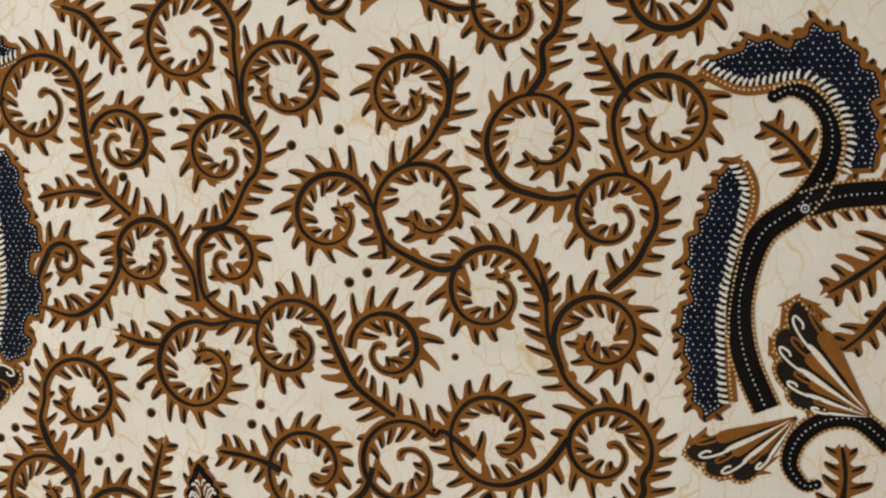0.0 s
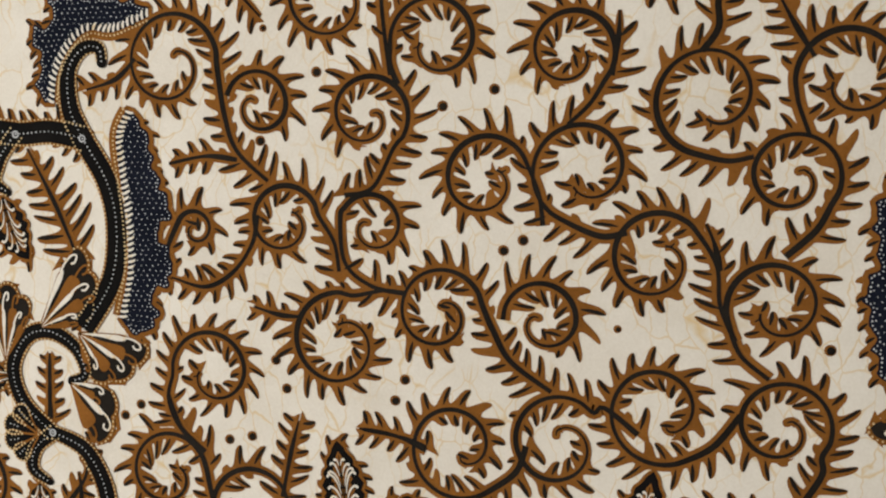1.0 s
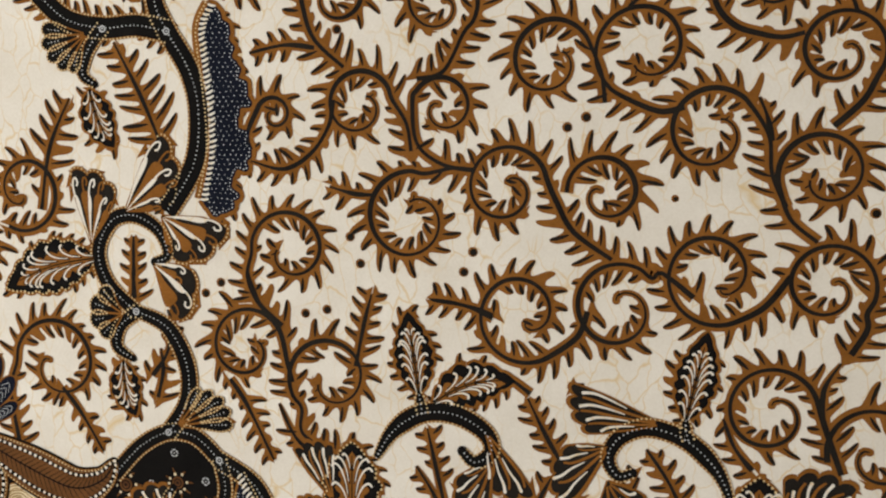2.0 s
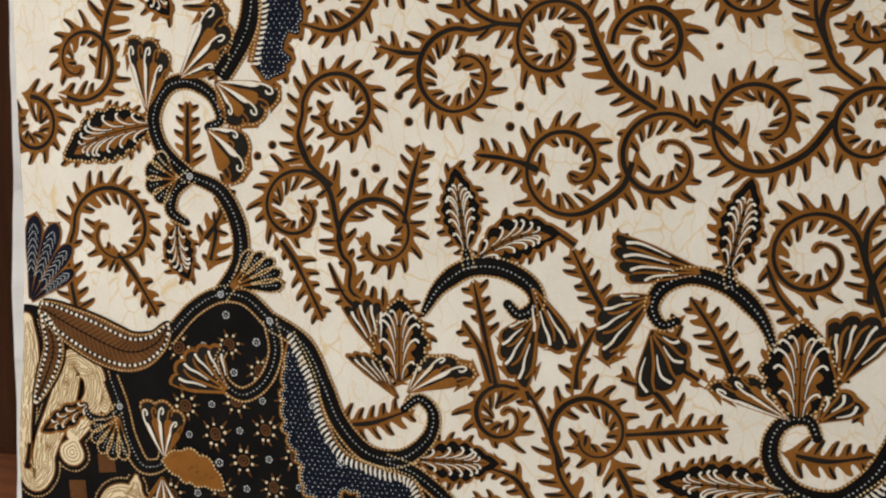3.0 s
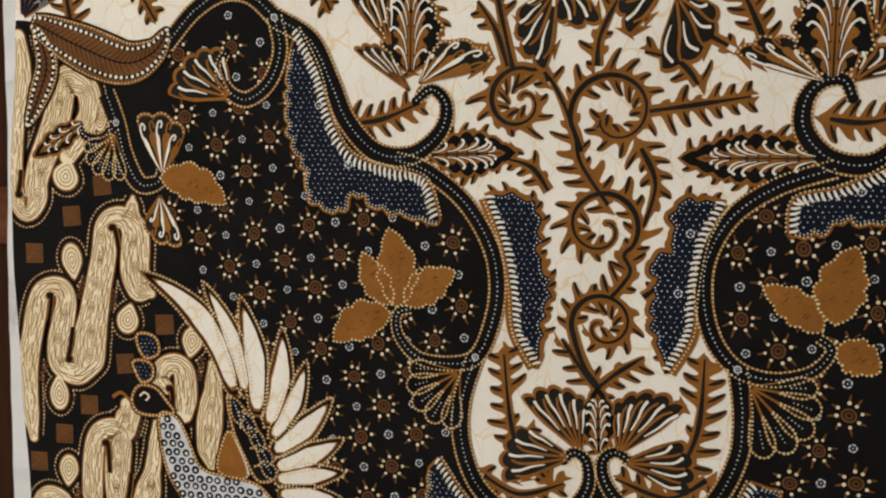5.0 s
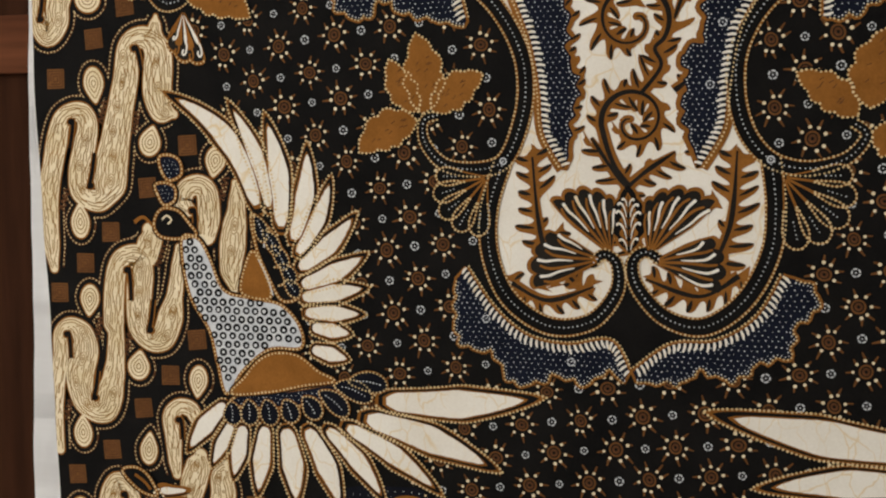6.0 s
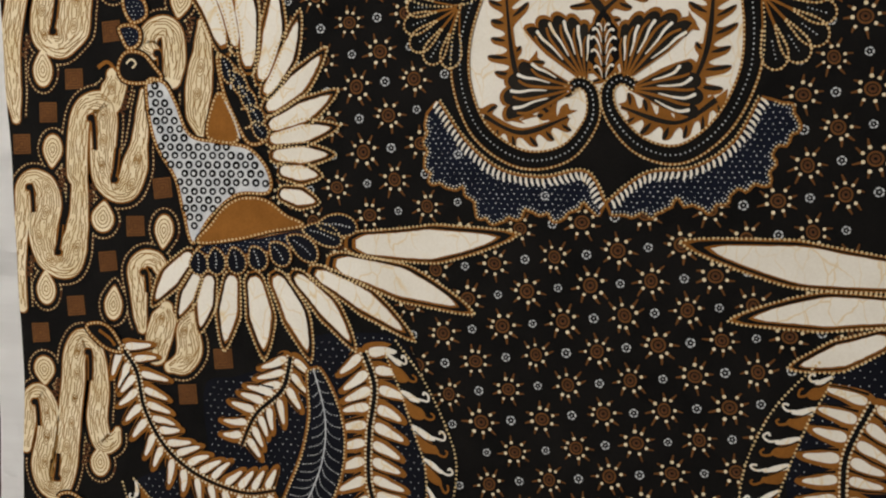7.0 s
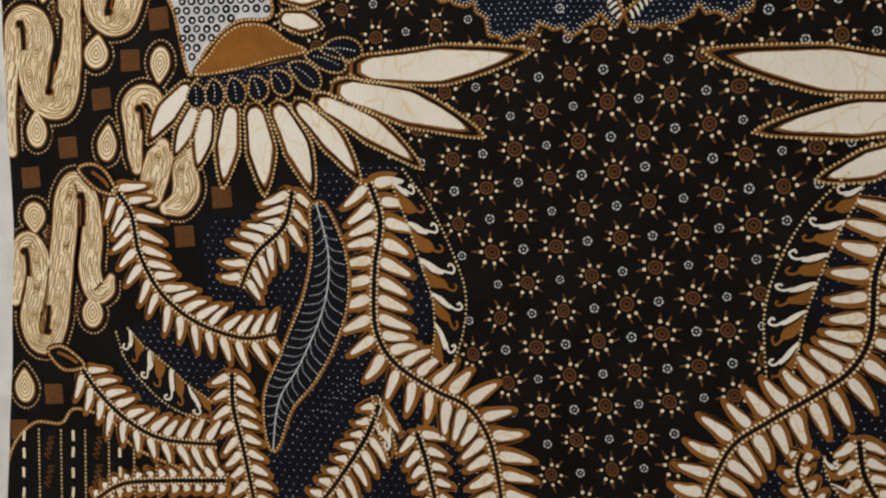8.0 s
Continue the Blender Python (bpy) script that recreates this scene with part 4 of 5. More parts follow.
sprig((374, 1780), (352, 1808), (331, 1822))
sprig((100, 1828), (104, 1853), (105, 1875), out=8)
sprig((87, 1918), (109, 1910), (131, 1912), out=8)
scroll(-188, 1481, 37.2, -125, -300, 0.28, lead=((-183, 1414), (-212, 1431),))
scroll(-15, 1542, 38.9, -45, -290, 0.3, lead=((38, 1549), (30, 1528),))
scroll(63, 1554, 35.6, 35, 320, 0.3, lead=((122, 1563), (97, 1582),))
scroll(-459, 1484, 41.7, -170, -290, 0.3, lead=((-501, 1404), (-508, 1454),))
scroll(-544, 1585, 27.1, 90, -230, 0.35)
scroll(184, 1474, 35.0, 15, 320, 0.3, lead=((237, 1426), (223, 1466),))
scroll(261, 1445, 35.7, -165, -285, 0.3)
scroll(-71, 1327, 26.2, 60, 250, 0.3, lead=((-47, 1341), (-52, 1351),))
scroll(5, 1314, 34.2, -140, -285, 0.3, lead=((4, 1239), (-19, 1273),))
scroll(-485, 1642, 35.4, -120, 280, 0.3)
sprig((36, 1316), (74, 1321), (115, 1327))
sprig((-41, 1543), (-63, 1550), (-93, 1554))
sprig((-281, 1477), (-265, 1454), (-240, 1405), out=9)
sprig((-452, 1460), (-434, 1438), (-411, 1401), out=9)
sprig((-77, 1350), (-87, 1394), (-98, 1443), out=9)
sprig((123, 1372), (106, 1409), (87, 1437), out=9)
sprig((-374, 1547), (-374, 1576), (-373, 1604), out=8)
sprig((23, 1412), (6, 1440), (-11, 1474), out=9)
sprig((-358, 1476), (-343, 1497), (-337, 1521), out=8)
sprig((-220, 1307), (-192, 1311), (-155, 1326), out=9)
sprig((174, 1309), (200, 1306), (234, 1313), out=9)
sprig((223, 1466), (222, 1493), (234, 1515), out=9)
sprig((-82, 1354), (-92, 1384), (-108, 1409), out=8)
sprig((-197, 1416), (-170, 1407), (-154, 1392), out=8)
sprig((-19, 1283), (-34, 1322), (-47, 1346), out=8)
scroll(-0, 1221, 29.7, -60, 335, 0.3, lead=((8, 1162), (23, 1183),))
scroll(-0, 1139, 25.4, -150, -290, 0.3, lead=((-1, 1081), (-16, 1107),))
sprig((-1, 1086), (-13, 1100), (-23, 1123), out=8)
sprig((-100, 1000), (-68, 986), (-29, 999), out=9, pitch=13)
sprig((89, 1012), (58, 994), (14, 1007), out=9, pitch=13)
sprig((34, 1163), (45, 1173), (49, 1192), out=7)
sprig((-46, 1003), (-73, 1036), (-83, 1109), out=11, pitch=13)
sprig((64, 1010), (81, 1054), (85, 1114), out=11, pitch=13)
sprig((-2, 1084), (-14, 1097), (-33, 1125), out=13)
sprig((-2, 1084), (14, 1098), (36, 1113), out=13)
sprig((-345, 1692), (-363, 1733), (-387, 1778), out=15.0, pitch=13)
sprig((-467, 1627), (-456, 1684), (-434, 1729), out=15.0, pitch=13)
sprig((-376, 1545), (-374, 1573), (-374, 1593), out=9)
sprig((-353, 1456), (-347, 1482), (-349, 1502), out=9)
sprig((425, 1732), (401, 1713), (380, 1699), out=11.0)
sprig((422, 1692), (406, 1671), (391, 1658), out=10.0)
sprig((394, 1543), (396, 1566), (393, 1587), out=9)
sprig((-7, 1353), (-5, 1377), (9, 1407), out=9)
sprig((74, 1337), (59, 1355), (31, 1364), out=9)
sprig((30, 1286), (42, 1257), (33, 1221), out=9)
sprig((-46, 1250), (-61, 1270), (-87, 1278), out=8)
sprig((-9, 1478), (-33, 1493), (-63, 1497), out=8)
sprig((-197, 1411), (-218, 1426), (-234, 1457), out=8)
sprig((170, 1425), (156, 1443), (147, 1466), out=8)
sprig((96, 1367), (73, 1385), (81, 1413), out=8)

dark_ground((-580, 1405), (-540, 1403), (-496, 1365), (-422, 1365), (-397, 1385), (-372, 1410), (-343, 1424), (-293, 1403), (-263, 1378), (-241, 1332), (-220, 1296), (-187, 1278), (-165, 1272), (-134, 1257), (-152, 1266), (-117, 1239), (-94, 1201), (-89, 1162), (-96, 1128), (-108, 1105), (-120, 1064), (-119, 1024), (-100, 984), (-65, 964), (-31, 969), (-10, 996), (-1, 1025), (8, 999), (31, 975), (63, 969), (94, 992), (113, 1027), (116, 1069), (111, 1106), (92, 1129), (83, 1156), (84, 1197), (100, 1229), (134, 1255), (175, 1274), (201, 1271), (230, 1292), (250, 1327), (293, 1403), (343, 1424), (372, 1410), (397, 1385), (422, 1365), (496, 1365), (540, 1403), (564, 1405))
vine((-339, 1626), (-311, 1669), (-305, 1714), (-313, 1751), (-333, 1785), (-345, 1812), (-345, 1842), (-332, 1859), (-317, 1860), (-314, 1848), width=17.4, tip=0.45)
vine((-334, 1786), (-364, 1792), (-397, 1791), (-436, 1801), (-475, 1837), width=18.0, tip=0.9, thorny=True)
vine((-397, 1791), (-413, 1771), (-419, 1751), (-407, 1741), width=10.8, tip=0.5)
vine((-373, 1535), (-400, 1560), (-409, 1590), (-395, 1617), (-372, 1623), (-348, 1610), (-339, 1588), (-352, 1581), width=12.6, tip=0.55)
vine((-343, 1424), (-324, 1453), (-323, 1487), (-341, 1521), (-371, 1535), width=14.4, tip=0.7)
vine((-371, 1535), (-389, 1521), (-393, 1502), (-377, 1491), width=10.8, tip=0.5)
vine((-400, 1380), (-372, 1409), (-343, 1424), (-316, 1421), (-293, 1401), width=13.2, tip=1.0)
vine((-293, 1401), (-259, 1380), (-240, 1343), (-225, 1309), (-198, 1282), (-165, 1280), (-140, 1300), (-135, 1323), (-148, 1336), (-162, 1326), width=15.0, tip=0.45)
vine((-293, 1401), (-288, 1372), (-299, 1344), (-321, 1329), (-340, 1338), (-347, 1358), (-340, 1372), width=11.4, tip=0.5)
vine((-144, 1414), (-128, 1439), (-102, 1456), (-72, 1456), (-47, 1442), (-42, 1426), (-56, 1416), (-67, 1425), width=15.0, tip=0.5, root=0.35)
vine((155, 1397), (143, 1423), (119, 1446), (89, 1455), (66, 1446), (56, 1428), (64, 1413), (76, 1416), width=13.2, tip=0.5, root=0.35)
vine((-102, 1456), (-104, 1466), (-105, 1475), width=7.2, tip=0.2)
vine((120, 1447), (118, 1456), (118, 1465), width=7.2, tip=0.2)
vine((257, 1346), (245, 1316), (230, 1292), (205, 1274), (175, 1278), (156, 1299), (155, 1322), (166, 1337), (183, 1339), (190, 1325), width=14.4, tip=0.5)
vine((-180, 1275), (-152, 1266), (-118, 1239), (-95, 1201), (-89, 1165), (-95, 1131), (-108, 1105), (-131, 1098), (-160, 1102), (-178, 1121), (-179, 1140), (-166, 1145), width=12.0, tip=0.5)
vine((-108, 1105), (-120, 1064), (-119, 1024), (-102, 986), (-67, 964), (-31, 969), (-10, 995), (-10, 1019), (-21, 1027), (-30, 1019), width=13.2, tip=0.5)
vine((111, 1107), (116, 1069), (113, 1031), (94, 992), (63, 969), (31, 975), (8, 999), (3, 1020), (13, 1030), (25, 1024), width=13.2, tip=0.5)
vine((179, 1270), (138, 1256), (104, 1232), (85, 1197), (83, 1161), (92, 1129), (111, 1107), (139, 1100), (168, 1108), (182, 1126), (172, 1136), width=12.0, tip=0.5)
vine((340, 1612), (325, 1647), (319, 1681), (323, 1714), (335, 1743), (361, 1764), (378, 1792), (379, 1820), (367, 1838), (352, 1845), (340, 1840), width=17.4, tip=0.45)
vine((363, 1762), (388, 1769), (429, 1772), width=17.4, tip=1.0, thorny=True)
vine((426, 1589), (404, 1607), (381, 1606), (363, 1592), (357, 1572), (367, 1557), (376, 1558), width=12.6, tip=0.5)
crest(((-305, 1638), (-296, 1676), (-296, 1714), (-300, 1751), (-303, 1788), (-293, 1809)), ((-287, 1807), (-275, 1788), (-271, 1765), (-264, 1747), (-256, 1724), (-269, 1709), (-258, 1691), (-259, 1668), (-275, 1658), (-270, 1637), (-289, 1623), (-300, 1631)))
crest(((-359, 1816), (-355, 1840), (-340, 1864), (-324, 1874), (-303, 1872), (-271, 1883)), ((-271, 1891), (-302, 1900), (-357, 1902), (-359, 1882), (-378, 1877), (-377, 1864), (-370, 1850), (-376, 1831), (-368, 1816)))
crest(((313, 1616), (310, 1646), (310, 1689), (317, 1730), (325, 1770), (317, 1792)), ((312, 1793), (302, 1780), (291, 1751), (281, 1730), (284, 1696), (276, 1675), (282, 1645), (287, 1618), (297, 1605), (309, 1613)))
crest(((289, 1862), (317, 1848), (344, 1850), (363, 1851), (382, 1832), (390, 1808), (387, 1788)), ((408, 1789), (411, 1812), (407, 1835), (412, 1847), (400, 1861), (389, 1877), (366, 1890), (351, 1876), (328, 1881), (308, 1870), (291, 1867)))
crest(((-271, 1390), (-252, 1353), (-240, 1311), (-221, 1280), (-187, 1268), (-154, 1259), (-141, 1225)), ((-144, 1220), (-166, 1226), (-198, 1234), (-219, 1246), (-233, 1230), (-260, 1240), (-265, 1267), (-280, 1298), (-281, 1341), (-277, 1373)), comb=8.0)
crest(((147, 1220), (151, 1246), (184, 1255), (218, 1272), (255, 1305)), ((257, 1242), (228, 1238), (211, 1228), (185, 1230), (172, 1220), (150, 1217)), comb=8.0)
crest(((-100, 1244), (-85, 1206), (-77, 1167), (-73, 1129), (-56, 1099)), ((-52, 1108), (-48, 1144), (-43, 1168), (-53, 1196), (-53, 1232), (-73, 1247), (-95, 1246)), comb=7.0)
crest(((98, 1241), (83, 1211), (76, 1170), (73, 1133), (56, 1101)), ((51, 1113), (41, 1146), (44, 1174), (40, 1192), (57, 1206), (56, 1233), (69, 1244), (93, 1242)), comb=7.0)
crest(((-140, 1012), (-115, 977), (-85, 954), (-50, 948), (-14, 953), (2, 928)), ((-3, 918), (-16, 928), (-35, 915), (-59, 922), (-74, 915), (-99, 913), (-115, 937), (-145, 946), (-150, 979), (-149, 1002)), comb=7.0)
crest(((123, 1013), (104, 978), (73, 957), (36, 952), (5, 928)), ((9, 919), (46, 920), (60, 931), (87, 924), (109, 941), (131, 947), (135, 972), (151, 987), (147, 1005), (131, 1011)), comb=7.0)
fan((-414, 1786), (-459, 1792), (-430, 1752), n=5, style='bead')
fan((-386, 1532), (-408, 1556), (-409, 1511), n=4, style='bead')
fan((-334, 1430), (-311, 1467), (-279, 1435), n=5, style='bead')
fan((-554, 1408), (-544, 1496), (-502, 1442), n=4, style='blue')
fan((-336, 1330), (-397, 1337), (-348, 1370), n=5, style='stroke')
fan((-122, 1091), (-168, 1092), (-131, 1040), n=5, style='bead')
fan((121, 1093), (173, 1095), (135, 1035), n=5, style='bead')
fan((-457, 1299), (-490, 1284), (-452, 1255), n=5, style='bead')
fan((-381, 1626), (-336, 1693), (-341, 1636), n=3, style='curl')
fan((-416, 1596), (-429, 1664), (-395, 1642), n=3, style='curl')
fan((-344, 1623), (-281, 1606), (-329, 1588), n=3, style='curl')
fan((-354, 1580), (-320, 1568), (-319, 1533), n=2, style='curl')
plume((-413, 1583), (-508, 1552), width=46, n=7, bend=-0.12)
plume((-412, 1736), (-389, 1684), width=30, n=5, bend=-0.15)
plume((-387, 1488), (-376, 1437), width=28, n=5, bend=-0.15)
plume((-105, 1473), (-115, 1544), width=32, n=7)
plume((-92, 1466), (-21, 1488), width=34, n=6, bend=0.2)
plume((118, 1463), (134, 1536), width=30, n=7)
fan((100, 1458), (26, 1486), (43, 1450), n=4, style='stroke')
fan((58, 1437), (15, 1380), (27, 1434), n=4, style='stroke')
fan((56, 1408), (50, 1348), (81, 1397), n=4, style='stroke')
fan((-47, 1444), (-8, 1389), (-40, 1398), n=3, style='stroke')
fan((-40, 1418), (-54, 1351), (-67, 1402), n=4, style='stroke')
plume((-167, 1351), (-166, 1427), width=50, n=5)
fan((-184, 1371), (-218, 1416), (-186, 1419), n=4, style='stroke')
fan((-168, 1335), (-216, 1372), (-186, 1365), n=4, style='stroke')
fan((-159, 1341), (-144, 1367), (-97, 1366), n=3, style='curl')
plume((-147, 1280), (-74, 1282), width=34, n=6)
plume((166, 1278), (61, 1278), width=36, n=8)
plume((175, 1340), (176, 1420), width=56, n=5)
fan((170, 1337), (105, 1365), (145, 1366), n=3, style='curl')
fan((204, 1369), (198, 1416), (246, 1418), n=4, style='stroke')
fan((190, 1338), (224, 1353), (198, 1362), n=3, style='stroke')
dotted_leaf((-541, 1404), (-496, 1382), (-446, 1364), (-414, 1373), (-399, 1393), width=42.0)
dotted_leaf((-538, 1397), (-528, 1364), (-540, 1330), (-552, 1306), width=22.0)
plume((0, 1030), (-2, 1086), width=26, n=5)
fan((-15, 1027), (-64, 1072), (-15, 1070), n=5, style='stroke')
fan((-22, 1022), (-80, 1000), (-66, 1042), n=4, style='stroke')
fan((16, 1028), (14, 1068), (68, 1074), n=5, style='stroke')
fan((20, 1022), (74, 1000), (66, 1040), n=4, style='stroke')
fan((412, 1610), (355, 1692), (367, 1617), n=4, style='curl')
fan((361, 1607), (284, 1574), (329, 1564), n=3, style='curl')
petal((-180, 1146), (-187, 1216), width=33, bend=-0.12)
petal((-184, 1148), (-211, 1194), width=24, bend=0.1)
petal((-171, 1148), (-126, 1180), width=28, bend=0.1)
petal((-185, 1140), (-239, 1112), width=31, bend=-0.2)
petal((175, 1141), (128, 1176), width=25, bend=-0.1)
petal((184, 1147), (198, 1210), width=35, bend=0.1)
petal((186, 1129), (218, 1110), width=27, bend=0.1)
petal((-410, 1258), (-343, 1234), width=31, bend=0.2)
fan((-408, 1260), (-427, 1314), (-390, 1300), n=3, style='curl')
fan((-411, 1241), (-424, 1215), (-395, 1195), n=3, style='curl')
vine((-465, 1336), (-455, 1310), (-447, 1278), (-432, 1252), (-412, 1254), (-408, 1267), width=16.0, tip=0.55)
vine((-457, 1306), (-472, 1294), (-490, 1297), (-494, 1308), width=8.4, tip=0.5)
plume((-492, 1308), (-546, 1277), width=20, n=4)
node_ring(-343, 1424)
node_ring(-293, 1401)
node_ring(-372, 1535)
node_ring(-108, 1105)
node_ring(111, 1107)
node_ring(-455, 1309)
node_ring(-334, 1786)
node_ring(-397, 1790)
node_ring(363, 1760)

ribbon((-560, 1390, 15), (-558, 1363, 21), (-559, 1340, 22), (-565, 1307, 16), (-568, 1270, 15), (-568, 1240, 18), (-557, 1226, 23), (-546, 1237, 23), (-545, 1253, 24), (-537, 1275, 26), (-525, 1298, 29), (-518, 1319, 27), (-509, 1348, 27), (-487, 1342, 23), (-483, 1318, 22), (-497, 1295, 22), (-509, 1277, 16))
ribbon((-423, 1148, 7), (-435, 1153, 26), (-440, 1170, 29), (-439, 1189, 29), (-439, 1207, 27), (-450, 1219, 20), (-465, 1218, 18), (-471, 1206, 22), (-473, 1183, 25), (-479, 1157, 26), (-485, 1129, 29), (-491, 1102, 34), (-494, 1083, 35), (-502, 1068, 21), (-515, 1067, 19), (-525, 1077, 24), (-526, 1095, 23), (-520, 1118, 23), (-516, 1137, 21), (-520, 1149, 19), (-533, 1151, 17), (-545, 1142, 19), (-551, 1122, 22), (-556, 1100, 21), (-561, 1078, 22), (-562, 1055, 20), (-561, 1027, 18), (-558, 999, 8))
ribbon((-440, 1239, 3), (-441, 1230, 12), (-443, 1218, 21))
ribbon((-421, 1023, 6), (-423, 1001, 12), (-426, 979, 15), (-432, 954, 25), (-440, 936, 24), (-454, 931, 17), (-464, 946, 25), (-465, 971, 26), (-463, 996, 27), (-464, 1012, 22), (-479, 1012, 19), (-488, 1000, 20), (-492, 975, 21), (-493, 946, 21), (-491, 939, 16), (-492, 914, 18), (-495, 894, 22), (-500, 876, 28), (-505, 862, 26), (-518, 858, 19), (-530, 871, 25), (-533, 894, 30), (-526, 917, 28), (-528, 934, 23), (-541, 943, 15), (-552, 933, 17), (-554, 910, 16), (-559, 879, 15), (-560, 848, 12), (-558, 817, 9))
ribbon((-452, 1039, 13), (-451, 1030, 24), (-456, 1015, 24))
ribbon((-410, 1059, 13), (-417, 1067, 20), (-410, 1079, 18), (-397, 1082, 18), (-390, 1073, 21), (-389, 1052, 22), (-392, 1035, 18))
ribbon((-362, 1085, 4), (-360, 1064, 16), (-363, 1042, 23), (-365, 1026, 25), (-367, 1004, 21), (-364, 984, 6))
ribbon((-404, 850, 6), (-408, 862, 14), (-413, 868, 15), (-425, 869, 14), (-433, 858, 17), (-431, 837, 16), (-430, 817, 13), (-428, 802, 8))
ribbon((-402, 823, 12), (-405, 812, 25), (-410, 797, 26), (-414, 779, 21))
ribbon((-375, 815, 11), (-380, 802, 23), (-379, 785, 25), (-386, 772, 21), (-400, 767, 10))
ribbon((-457, 702, 6), (-462, 691, 15), (-473, 689, 21), (-479, 710, 21), (-476, 736, 20), (-475, 760, 16), (-481, 783, 15), (-494, 788, 20), (-502, 772, 23), (-504, 749, 24), (-508, 722, 24), (-513, 690, 26), (-518, 663, 29), (-525, 643, 27), (-536, 641, 22), (-541, 660, 25), (-535, 689, 23), (-533, 716, 22), (-541, 733, 17), (-553, 727, 16), (-556, 705, 16), (-560, 678, 11))
bud(-508, 1178, w=21, h=31, turn=0.1, neck=-1)
bud(-449, 1122, w=22, h=26, turn=-0.25)
bud(-527, 1045, w=20, h=31, turn=0)
bud(-512, 1258, w=27, h=26, turn=-0.3)
bud(-472, 1313, w=12, h=24, turn=-0.15)
bud(-381, 1105, w=20, h=26, turn=-0.2, neck=-1)
bud(-519, 970, w=20, h=28, turn=-0.1, neck=-1)
bud(-467, 906, w=23, h=26, turn=-0.15)
bud(-531, 836, w=20, h=29, turn=0)
bud(-403, 896, w=18, h=28, turn=-0.1, neck=-1)
bud(-458, 824, w=18, h=29, turn=-0.1)
bud(-536, 757, w=22, h=25, turn=0, neck=-1)
bud(-477, 669, w=20, h=27, turn=-0.1)
bud(-552, 594, w=20, h=28, turn=0)
square(-473, 1250, size=19.0)
square(-507, 1220, size=19.0)
square(-550, 1183, size=19.0)
square(-410, 1119, size=19.0)
square(-453, 1079, size=19.0)
square(-494, 1036, size=19.0)
square(-523, 1005, size=19.0)
square(-553, 975, size=19.0)
square(-404, 935, size=19.0)
square(-433, 899, size=19.0)
square(-463, 865, size=19.0)
square(-499, 821, size=19.0)
square(-539, 793, size=19.0)
square(-345, 778, size=19.0)
square(-382, 742, size=19.0)
square(-521, 589, size=19.0)
square(-560, 552, size=19.0)
squiggle(-499, 1151)
squiggle(-464, 1141)
squiggle(-544, 1067)
squiggle(-373, 1079)
squiggle(-441, 1014)
squiggle(-510, 942)
squiggle(-478, 928)
squiggle(-547, 858)
squiggle(-523, 738)
squiggle(-492, 675)
slot((-461, 1211), (-456, 1189))
slot((-516, 1079), (-509, 1112))
slot((-532, 1143), (-536, 1117))
slot((-475, 1001), (-473, 970))
slot((-455, 941), (-449, 972))
slot((-404, 1059), (-403, 1037))
slot((-518, 871), (-512, 899))
slot((-544, 935), (-542, 910))
slot((-423, 857), (-421, 837))
slot((-485, 778), (-485, 749))
slot((-546, 725), (-544, 700))
slot((-527, 648), (-523, 674))
slot((-566, 1239), (-561, 1264))
blob((-437, 1095), (-439, 1108), (-428, 1110), (-418, 1105), (-416, 1092), (-429, 1086), fill='N', name='tuft', dots=4.5)
blob((-442, 1074), (-444, 1082), (-433, 1084), (-423, 1079), (-424, 1067), (-435, 1063), fill='N', name='tuft', dots=4.5)
blob((-446, 1046), (-438, 1059), (-421, 1058), (-409, 1046), (-402, 1035), (-424, 1031), (-441, 1034), fill='K', name='head_patch', beads=True)
stroke((-437, 1049), (-432, 1053), (-427, 1049), (-431, 1045), width=1.8, ink_colour='C', layer=13, name='eye_mark')
stroke((-467, 1046), (-457, 1051), (-447, 1042), width=4, ink_colour='B', layer=10, taper=0.4)
blob((-416, 1033), (-399, 1031), (-388, 1013), (-374, 984), (-344, 977), (-316, 972), (-298, 953), (-297, 933), (-328, 930), (-355, 909), (-373, 885), (-382, 914), (-390, 945), (-408, 974), (-416, 1006), fill='P', name='scaled_patch', scales=True)
blob((-367, 886), (-354, 902), (-339, 919), (-321, 927), (-299, 925), (-280, 912), (-264, 904), (-294, 898), (-328, 890), fill='B', layer=13, name='brown_patch')
blob((-352, 980), (-356, 992), (-346, 1020), (-338, 1014), (-326, 980), fill='B', layer=11, name='brown_patch')
blob((-345, 1055), (-329, 1045), (-315, 1025), (-299, 986), (-301, 978), (-316, 977), (-329, 999), (-340, 1024), fill='K', layer=10, name='dark_patch')
stroke((-342, 1049), (-334, 1037), (-332, 1025), width=1.4, ink_colour='P', layer=12)
stroke((-333, 1039), (-323, 1030), (-322, 1017), width=1.4, ink_colour='P', layer=12)
stroke((-323, 1027), (-314, 1017), (-315, 1004), width=1.4, ink_colour='P', layer=12)
stroke((-315, 1012), (-307, 1002), (-309, 991), width=1.4, ink_colour='P', layer=12)
stroke((-338, 1014), (-329, 996), (-324, 981), width=1.4, ink_colour='P', layer=12)
stroke((-340, 1037), (-329, 1035), (-323, 1025), width=2.0, ink_colour='B', layer=12, beads=1)
stroke((-329, 1025), (-318, 1021), (-315, 1009), width=2.0, ink_colour='B', layer=12, beads=1)
stroke((-322, 1007), (-310, 1007), (-305, 995), width=2.0, ink_colour='B', layer=12, beads=1)
stroke((-318, 990), (-307, 993), (-301, 986), width=2.0, ink_colour='B', layer=12, beads=1)
lobe((-369, 878), (-368, 856), width=16.0)
lobe((-351, 881), (-351, 857), width=16.0)
